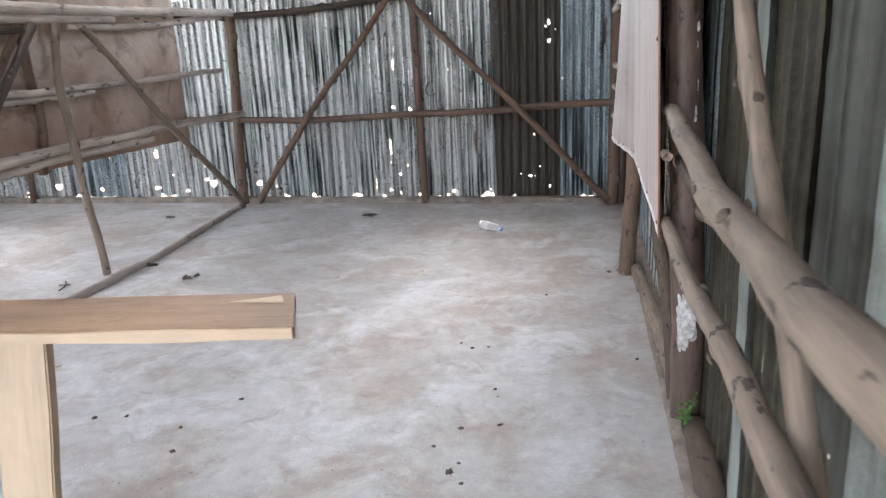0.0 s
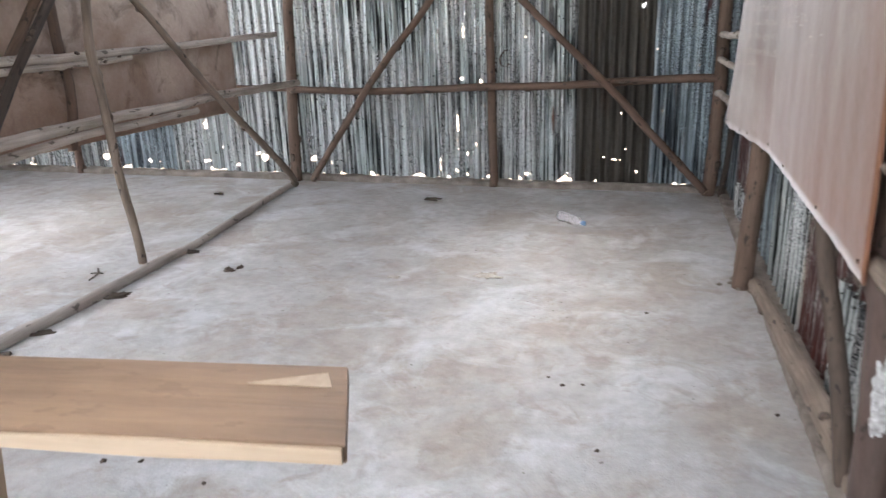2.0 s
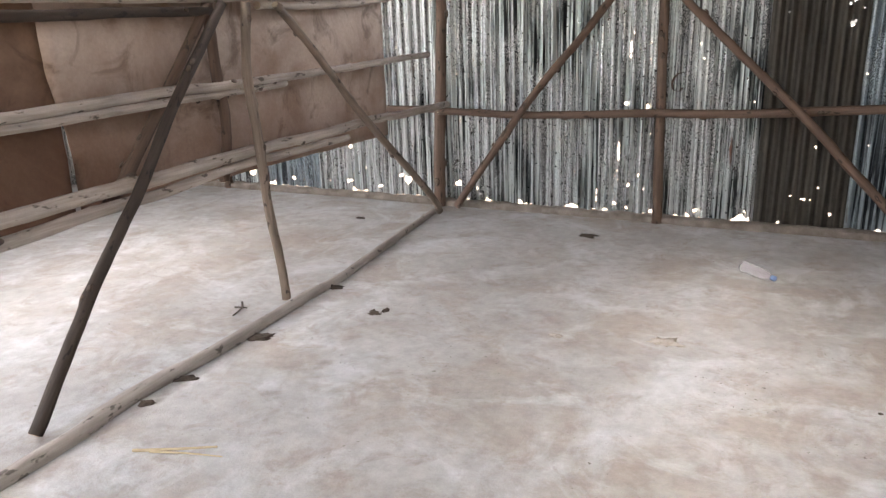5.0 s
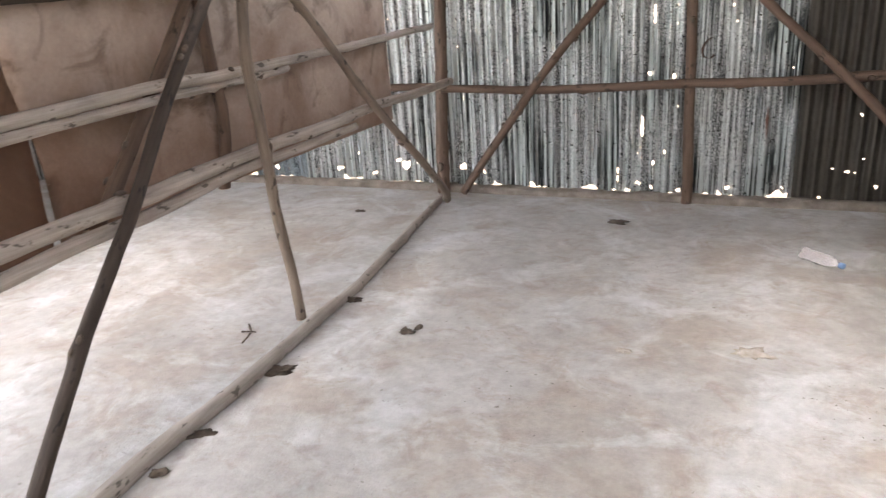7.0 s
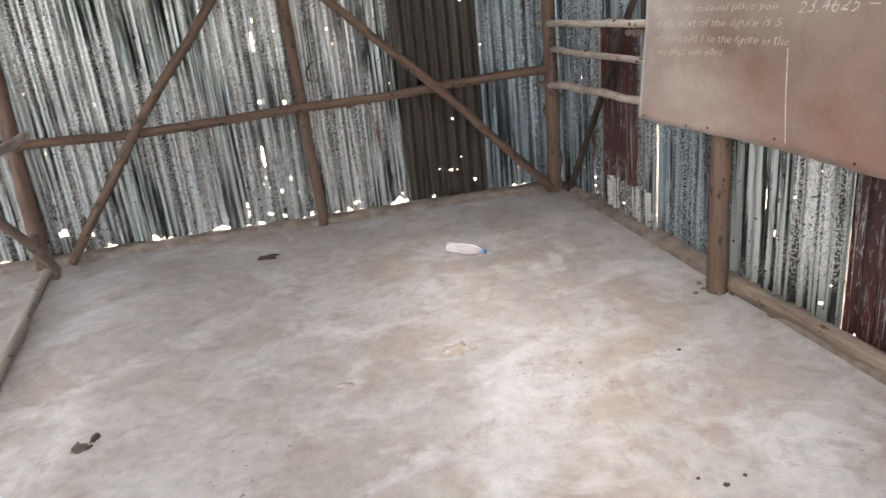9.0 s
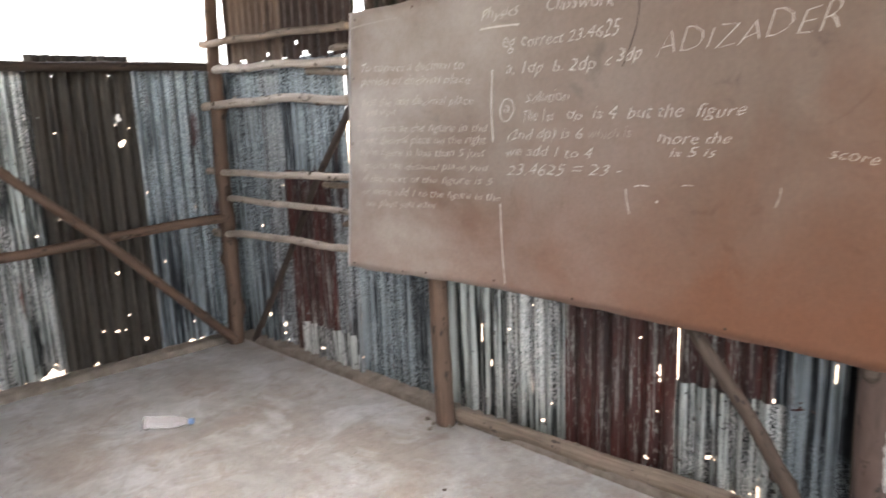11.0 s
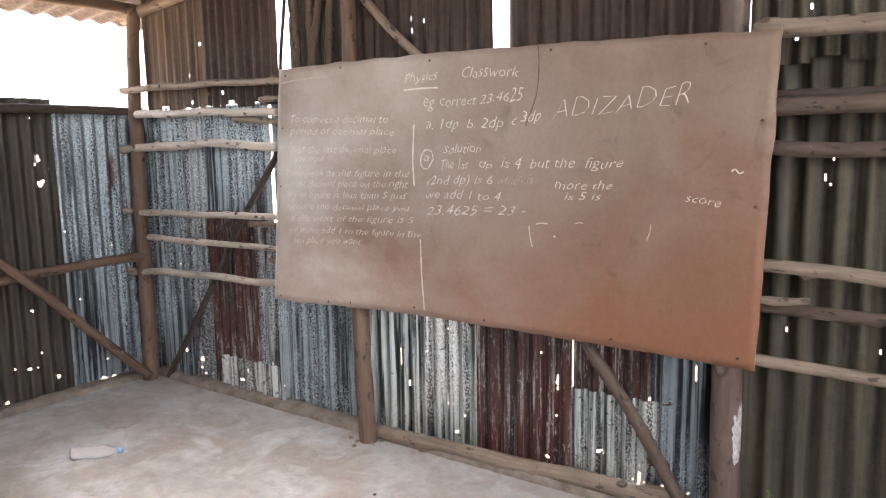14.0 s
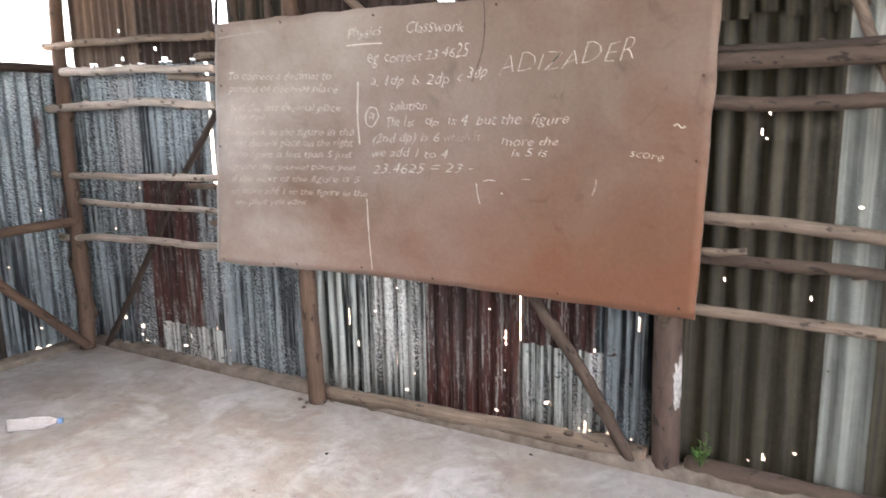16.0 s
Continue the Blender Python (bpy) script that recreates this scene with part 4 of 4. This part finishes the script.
def chalk_line(text, u0, v0, u1, v1, size, mat, wave=0.0):
    """A line of handwriting from (u0, v0) to (u1, v1), in metres on the board."""
    c = bpy.data.curves.new("writing", "FONT")
    c.body, c.size, c.shear, c.resolution_u, c.offset = text, 1.0, 0.3, 2, (-0.034 if size > 0.09 else -0.015)
    tmp = bpy.data.objects.new("writing", c)
    me = bpy.data.meshes.new_from_object(tmp)
    bpy.data.objects.remove(tmp)
    xs = [v.co.x for v in me.vertices]
    lo, hi = min(xs), max(xs)
    rnd = random.Random(text)
    ph = rnd.random() * 9
    for v in me.vertices:
        t = (v.co.x - lo) / (hi - lo)
        jig = 0.16 * noise.noise(Vector((t * 14 * (hi - lo) / 6, ph, 1)))
        grow = 1 + 0.5 * noise.noise(Vector((t * (hi - lo) * 1.3, ph, 6)))
        u = u0 + (u1 - u0) * t + v.co.y * 0.04 * size * noise.noise(Vector((v.co.x, ph, 2)))
        h = v0 + (v1 - v0) * t + (v.co.y * grow + jig + wave * math.sin(t * 9 + ph)) * size
        v.co = board_point(u, h / 1.22, 0.002)
    me.materials.append(mat)
    ob = new("chalk_writing", me)
    return hang(tagged(ob, "white chalk handwriting", kind="stuff"))


def chalk_stroke(pts, width, mat):
    line = [Vector((a, b, 0)) for a, b in pts]
    line = path_points(line, 0.012)
    verts, faces = [], []
    for i, p in enumerate(line):
        d = (line[min(i + 1, len(line) - 1)] - line[max(i - 1, 0)]).normalized()
        n = Vector((-d.y, d.x, 0)) * width * 0.5 * (1 + 0.5 * noise.noise(Vector((i * 0.7, width * 99, 0))))
        for s in (n, -n):
            q = p + s
            verts.append(board_point(q.x, q.y / 1.22, 0.002))
    for i in range(len(line) - 1):
        faces.append((2 * i, 2 * i + 1, 2 * i + 3, 2 * i + 2))
    return hang(mesh_object("chalk_stroke", verts, faces, mat, None, False))


for text, u0, v0, u1, v1, size, mat in [
        ("Physics", 0.856, 1.101, 1.044, 1.103, 0.062, CHALK_MID),
        ("Classwork", 1.176, 1.106, 1.456, 1.099, 0.066, CHALK),
        ("eg", 0.964, 0.985, 1.027, 0.992, 0.075, CHALK),
        ("correct 23.4625", 1.058, 0.988, 1.481, 0.999, 0.062, CHALK),
        ("a, 1dp  b. 2dp", 0.978, 0.885, 1.386, 0.891, 0.066, CHALK),
        ("c 3dp", 1.426, 0.903, 1.562, 0.917, 0.062, CHALK_MID),
        ("Solution", 1.073, 0.777, 1.277, 0.784, 0.055, CHALK),
        ("a", 0.96, 0.74, 0.992, 0.741, 0.05, CHALK),
        ("The 1st", 1.062, 0.704, 1.211, 0.711, 0.06, CHALK),
        ("dp  is 4  but the  figure", 1.27, 0.713, 1.92, 0.732, 0.062, CHALK),
        ("(2nd dp) is 6", 0.98, 0.635, 1.338, 0.647, 0.056, CHALK),
        ("which is", 1.36, 0.648, 1.535, 0.654, 0.05, CHALK_GHOST),
        ("more the", 1.634, 0.638, 1.88, 0.648, 0.052, CHALK_MID),
        ("is 5 is", 1.679, 0.592, 1.836, 0.602, 0.045, CHALK_MID),
        ("we add 1 to 4", 0.974, 0.569, 1.38, 0.576, 0.055, CHALK),
        ("23.4625 = 23 -", 0.975, 0.493, 1.501, 0.52, 0.058, CHALK),
        ("score", 2.163, 0.615, 2.287, 0.6, 0.045, CHALK_FAINT),
        ("To correct a decimal to", 0.102, 0.94, 0.754, 0.92, 0.052, CHALK_FAINT),
        ("period of decimal place", 0.097, 0.88, 0.788, 0.863, 0.05, CHALK_FAINT),
        ("first the last decimal place", 0.108, 0.788, 0.802, 0.776, 0.05, CHALK_FAINT),
        ("you want", 0.136, 0.742, 0.345, 0.74, 0.048, CHALK_FAINT),
        ("Then look at the figure in the", 0.072, 0.666, 0.875, 0.665, 0.05, CHALK_FAINT),
        ("next decimal place on the right", 0.108, 0.61, 0.869, 0.615, 0.05, CHALK_FAINT),
        ("If the figure is less than 5 just", 0.088, 0.554, 0.862, 0.562, 0.05, CHALK_FAINT),
        ("ignore the decimal place you", 0.108, 0.49, 0.876, 0.506, 0.048, CHALK_FAINT),
        ("If the next of the figure is 5", 0.11, 0.43, 0.903, 0.448, 0.048, CHALK_FAINT),
        ("or more add 1 to the figure in the", 0.113, 0.371, 0.94, 0.382, 0.048, CHALK_FAINT),
        ("ten place you want", 0.14, 0.314, 0.588, 0.329, 0.045, CHALK_FAINT)]:
    chalk_line(text, u0, v0, u1, v1, size, mat)
chalk_line("ADIZADER", 1.616, 0.914, 2.158, 0.975, 0.105, CHALK_MID, 0.03)
for pts, w, mat in [
        ([(0.847, 1.066), (0.944, 1.07), (1.045, 1.069)], 0.006, CHALK_MID),
        ([(0.907, 0.908), (0.898, 0.755), (0.905, 0.624)], 0.007, CHALK_MID),
        ([(0.939, 0.373), (0.947, 0.197), (0.962, 0.032)], 0.006, CHALK_MID),
        ([(2.315, 0.733), (2.328, 0.742), (2.34, 0.727), (2.355, 0.734)], 0.005, CHALK_MID),
        ([(1.519, 0.473), (1.523, 0.435), (1.536, 0.384)], 0.005, CHALK_FAINT),
        ([(2.04, 0.518), (2.038, 0.487), (2.027, 0.454)], 0.005, CHALK_GHOST),
        ([(1.55, 0.483), (1.576, 0.49), (1.608, 0.488)], 0.004, CHALK_FAINT),
        ([(1.728, 0.498), (1.746, 0.503), (1.766, 0.501)], 0.003, CHALK_FAINT),
        ([(1.017, 0.751), (1.004, 0.787), (0.969, 0.792), (0.944, 0.755), (0.95, 0.716), (0.982, 0.707), (1.017, 0.751)], 0.005, CHALK),
        ([(1.636, 0.438), (1.644, 0.436)], 0.008, CHALK_MID),
        ([(-0.0, 1.147), (0.148, 1.156), (0.349, 1.161)], 0.006, CHALK_GHOST)]:
    chalk_stroke(pts, w, mat)
CRACK = plain_mat("board_crack", (0.04, 0.028, 0.02), (0.09, 0.06, 0.045), 60, 0.9)
hang(tagged(chalk_stroke([(1.543, 1.215), (1.549, 1.132), (1.539, 1.02), (1.493, 0.895)], 0.004, CRACK), "dark hairline crack in the board"))


def nail(u, v):
    bm = bmesh.new()
    bmesh.ops.create_uvsphere(bm, u_segments=8, v_segments=5, radius=0.006, matrix=Matrix.Diagonal((0.5, 1, 1, 1)))
    ob = part("nail_head", bm, NAIL, None, "rusty nail head", True)
    ob.location = board_point(u, v, 0.001)
    hang(ob)


for u, v in ((0.05, 0.02), (0.38, 0.015), (0.52, 0.02), (0.9, 0.03), (1.3, 0.02), (1.9, 0.025), (2.38, 0.03), (0.05, 0.97), (0.45, 0.98), (1.0, 0.975), (1.6, 0.98), (2.2, 0.97), (2.4, 0.5), (2.4, 0.75), (0.03, 0.5), (0.04, 0.75)):
    nail(u, v)

# ---- wooden school desk ----
desk = tagged(new("school_desk"), "narrow wooden school desk of new pale sawn planks", "desk")
desk.matrix_basis = pose(-0.985, 1.71, 0.004, 0, 0, 9)


def plank(name, length, width, thick, m, mat, label="", bevel=0.003, seed=0, skew=0.0):
    """A sawn board along its own z axis."""
    bm = bmesh.new()
    bmesh.ops.create_cube(bm, size=1.0, matrix=Matrix.Diagonal((width, thick, length, 1)))
    long = [e for e in bm.edges if abs(e.verts[0].co.z - e.verts[1].co.z) > length * 0.5]
    bmesh.ops.subdivide_edges(bm, edges=long, cuts=9)
    for v in bm.verts:
        v.co.x += 0.004 * noise.noise(Vector((v.co.z * 4, seed, 1 if v.co.x > 0 else 5)))
        v.co.z += skew * v.co.x
        v.co.y += 0.0015 * noise.noise(Vector((v.co.z * 5, seed, 3)))
    bmesh.ops.bevel(bm, geom=[e for e in bm.edges if e.calc_face_angle(0) > 0.6], offset=bevel, segments=2, affect="EDGES")
    ob = part(name, bm, mat, desk, label)
    ob.matrix_basis = m
    return ob


plank("top", 1.36, 0.235, 0.03, pose(0, 0.032, 0.692, 0, 90, 0) @ pose(0, 0, 0, 0, 0, 90), PLANK_OLD, "worn tan plank top", 0.002, 3, -0.25)
# Front strip takes the paler wood, which puts the light on that edge into colour.
plank("front_edge", 1.355, 0.026, 0.008, pose(0.028, -0.0905, 0.692, 0, 90, 0), PLANK, "pale sawn front edge, paler for the light on it", 0.001, 4)
for x in (0.04, -0.56):
    plank("leg", 0.69, 0.135, 0.035, pose(x - 0.05, -0.02, 0.338, 0, 8, 0), PLANK, "", 0.004, 7 + x)
plank("stretcher", 0.52, 0.07, 0.03, pose(-0.31, -0.005, 0.60, 0, 90, 0), PLANK_OLD, "", 0.003, 12)
bm = bmesh.new()
va = [bm.verts.new(p) for p in ((0.50, 0.075, 0.7085), (0.625, 0.118, 0.7085), (0.645, 0.07, 0.7085))]
bm.faces.new(reversed(va))
ext = bmesh.ops.extrude_face_region(bm, geom=bm.faces[:])
bmesh.ops.translate(bm, vec=(0, 0, 0.0025), verts=[g for g in ext["geom"] if isinstance(g, bmesh.types.BMVert)])
bmesh.ops.recalc_face_normals(bm, faces=bm.faces[:])
part("split_corner", bm, PLANK, desk, "pale wedge where the plank split")

# ---- things lying on the floor ----


def lathe(name, prof, material, parent, sides=20, label="", crush=0.0):
    verts, faces = [], []
    for i, (r, z) in enumerate(prof):
        for k in range(sides):
            a = 6.28318 * k / sides
            f = 1 + crush * noise.noise(Vector((math.cos(a) * 1.5, math.sin(a) * 1.5, z * 22)))
            verts.append((math.cos(a) * r * f, math.sin(a) * r * f, z))
    for i in range(len(prof) - 1):
        for k in range(sides):
            k2 = (k + 1) % sides
            faces.append((i * sides + k, i * sides + k2, (i + 1) * sides + k2, (i + 1) * sides + k))
    faces.append(tuple(range(sides - 1, -1, -1)))
    faces.append(tuple((len(prof) - 1) * sides + k for k in range(sides)))
    return mesh_object(name, verts, faces, material, parent, True, label)


bottle = tagged(new("plastic_bottle"), "empty crushed clear plastic bottle lying on the concrete", "bottle")
bottle.matrix_basis = Matrix.Translation((-0.475, 5.535, 0.031)) @ (Vector((0.19, -0.18, 0.0)).to_track_quat("Z", "Y").to_matrix().to_4x4())
lathe("bottle_body", [(0.012, 0.0), (0.028, 0.004), (0.03, 0.02), (0.0275, 0.04), (0.0305, 0.05), (0.0275, 0.065), (0.0305, 0.078), (0.0275, 0.092), (0.0305, 0.105), (0.0305, 0.15), (0.027, 0.175), (0.018, 0.2), (0.0125, 0.212), (0.0125, 0.225)], BOTTLE, bottle, crush=0.28)
lathe("bottle_cap", [(0.0145, 0.224), (0.0155, 0.227), (0.0155, 0.243), (0.014, 0.246)], CAP, bottle, label="blue screw cap")


def clump(name, x, y, size, flat, mat, label, category, seed, turn=0.0, stretch=1.6):
    """A ragged flat lump."""
    rnd = random.Random(seed)
    bm = bmesh.new()
    made = bmesh.ops.create_icosphere(bm, subdivisions=3, radius=1.0)["verts"]
    shift = Vector((rnd.random() * 40, rnd.random() * 40, seed))
    for v in made:
        n = 1 + 0.9 * noise.noise(v.co * 1.6 + shift) + 0.7 * noise.noise(v.co * 4.5 + shift)
        v.co = Vector((v.co.x * size * stretch * n, v.co.y * size * n, max(-0.15, v.co.z) * flat * n))
    ob = part(name, bm, mat, None, "", True)
    ob.matrix_basis = pose(x, y, 0.002, 0, 0, turn)
    return tagged(ob, label, category, "litter on the floor")


for k, (x, y, s, tn) in enumerate([(-2.55, 4.42, 0.028, 20), (-2.475, 3.70, 0.034, 25), (-2.47, 3.22, 0.026, 40), (-2.45, 3.0, 0.018, 30), (-1.50, 5.95, 0.035, 5), (-2.12, 4.17, 0.018, 0), (-2.08, 4.22, 0.012, 60), (-3.29, 5.84, 0.02, 0), (-2.5, 2.78, 0.02, 30)]):
    clump("litter_clump", x, y, s, 0.012, DIRT, "dark clump of rotten leaf litter on the concrete", "litter", k, tn)
for k, (x, y, s) in enumerate([(-0.981, 2.686, 0.011), (-0.082, 2.578, 0.012), (-0.069, 2.305, 0.016), (-1.036, 2.295, 0.012), (-1.477, 2.471, 0.014), (-0.163, 3.28, 0.012), (0.115, 4.03, 0.012), (0.549, 3.241, 0.01), (-0.152, 2.448, 0.01), (-0.004, 2.894, 0.01), (-0.09, 3.3, 0.009), (0.05, 2.62, 0.01), (-1.36, 2.5, 0.01), (-1.1, 2.45, 0.009), (-0.05, 2.36, 0.008), (-0.02, 2.25, 0.009), (-0.22, 3.33, 0.008)]):
    clump("crumb", x, y, s * 0.6, s * 0.4, DIRT, "small dark crumb of dirt on the concrete", "dirt", 30 + k, k * 37, 1.2)
clump("cement_blob", -0.70, 4.37, 0.04, 0.006, BLOB, "flat brown dried mud patch on the concrete", "mud", 71, 0, 1.5)
clump("cement_blob", -1.17, 4.25, 0.02, 0.006, BLOB, "flat brown dried mud patch on the concrete", "mud", 75, 0, 1.5)


def twig(pts, r, mat, label):
    return log("twig", pts, r, r * 0.6, mat, label, "twig", "litter on the floor", 1, 0.002, 6)


twig([(-2.87, 4.02, 0.008), (-2.80, 3.94, 0.012), (-2.78, 3.85, 0.008)], 0.006, DIRT, "dark broken twig on the concrete")
twig([(-2.86, 3.95, 0.006), (-2.81, 3.955, 0.01), (-2.79, 3.965, 0.006)], 0.004, DIRT, "dark broken twig on the concrete")
twig([(-2.22, 2.74, 0.007), (-2.1, 2.80, 0.008), (-1.96, 2.88, 0.006)], 0.006, STRAW, "pale dry stalk lying on the concrete")
twig([(-2.16, 2.76, 0.006), (-2.04, 2.8, 0.008), (-1.9, 2.84, 0.006)], 0.004, STRAW, "pale dry stalk lying on the concrete")
for k, (x, y) in enumerate([(0.50, 4.50), (0.53, 4.42), (0.58, 4.40), (0.52, 4.56), (0.45, 4.47)]):
    clump("crumb", x, y, 0.009, 0.01, MUD, "crumbled mud at the foot of a post", "mud", 90 + k, k * 50, 1.2)


def weed(x, y, z):
    """A small weed growing in through the gap under the wall."""
    w = tagged(new("weed"), "small green weed growing under the iron wall", "plant")
    w.location, w.scale = (x, y, z), (0.85, 0.85, 0.85)
    rnd = random.Random(4)
    for k in range(5):
        a, h = rnd.random() * 6.28, 0.08 + 0.09 * rnd.random()
        tip = Vector((math.cos(a) * 0.04, math.sin(a) * 0.04, h))
        bm = bmesh.new()
        for i in range(7):
            t = 0.3 + 0.7 * i / 6
            p, b = tip * t, a + i * 2.4
            l = 0.028 * (1.1 - 0.5 * t)
            o, s = Vector((math.cos(b), math.sin(b), 0.4)) * l, Vector((-math.sin(b), math.cos(b), 0)) * l * 0.4
            q = [bm.verts.new(c) for c in (p, p + o * 0.5 + s, p + o, p + o * 0.5 - s)]
            bm.faces.new(q)
        part("leaf_spray", bm, GREEN, w)
        st = log("stem", [(0, 0, 0), tuple(tip * 0.5 + Vector((0.004, 0, 0))), tuple(tip)], 0.0025, 0.0015, GREEN, "", "", "", 0, 0.0, 5, parent=w)
    return w


weed(0.66, 2.555, 0.07)


def hook(x, z):
    """A loop of dark wire hanging on the iron wall."""
    pts = [(x + 0.03, 6.535, z + 0.075), (x - 0.01, 6.525, z + 0.06), (x - 0.04, 6.52, z + 0.01), (x - 0.03, 6.52, z - 0.04), (x + 0.01, 6.52, z - 0.055), (x + 0.03, 6.525, z - 0.03)]
    log("wire_loop", pts, 0.008, 0.006, NAIL, "dark twisted wire loop hanging on the iron wall", "wire", "", 2, 0.002, 6)


hook(-1.05, 0.99)

# ---- plain walls that close the place, and the open ground around it ----
# Both walls stand out of view; their heights and doorway are set to admit light.
wall_left = setting("wall_left", "plain unseen corrugated iron wall added to the next room, open above for light")
corrugated(wall_left, lambda u, z, d: (-6.98 + d, u, z), -2.45, 6.58, -0.02, 1.7, TIN, (), 101, 0.019, 0.1, rot=0.0, gaps=0.0)
wall_front = setting("wall_front", "plain unseen corrugated iron wall, added with a wide doorway and open top for light")
for k, (a, b) in enumerate([(-6.95, -1.6), (-0.2, 0.86)]):
    corrugated(wall_front, lambda u, z, d: (u, -2.45 + d, z), a, b, -0.02, 1.5, TIN, (), 105 + k, 0.019, 0.1, rot=0.0, gaps=0.0)
for x, y in ((-6.9, -2.4), (-1.65, -2.4), (-0.15, -2.4), (0.7, -2.4), (-6.9, 6.48), (-6.9, 2.0)):
    log("roof_post", [(x, y, -0.1), (x, y, 1.4), (x, y, roof_z(y) - 0.01)], 0.05, 0.045, POLE_BROWN, "brown round post holding up the roof", "post", "posts of the walls", 4)
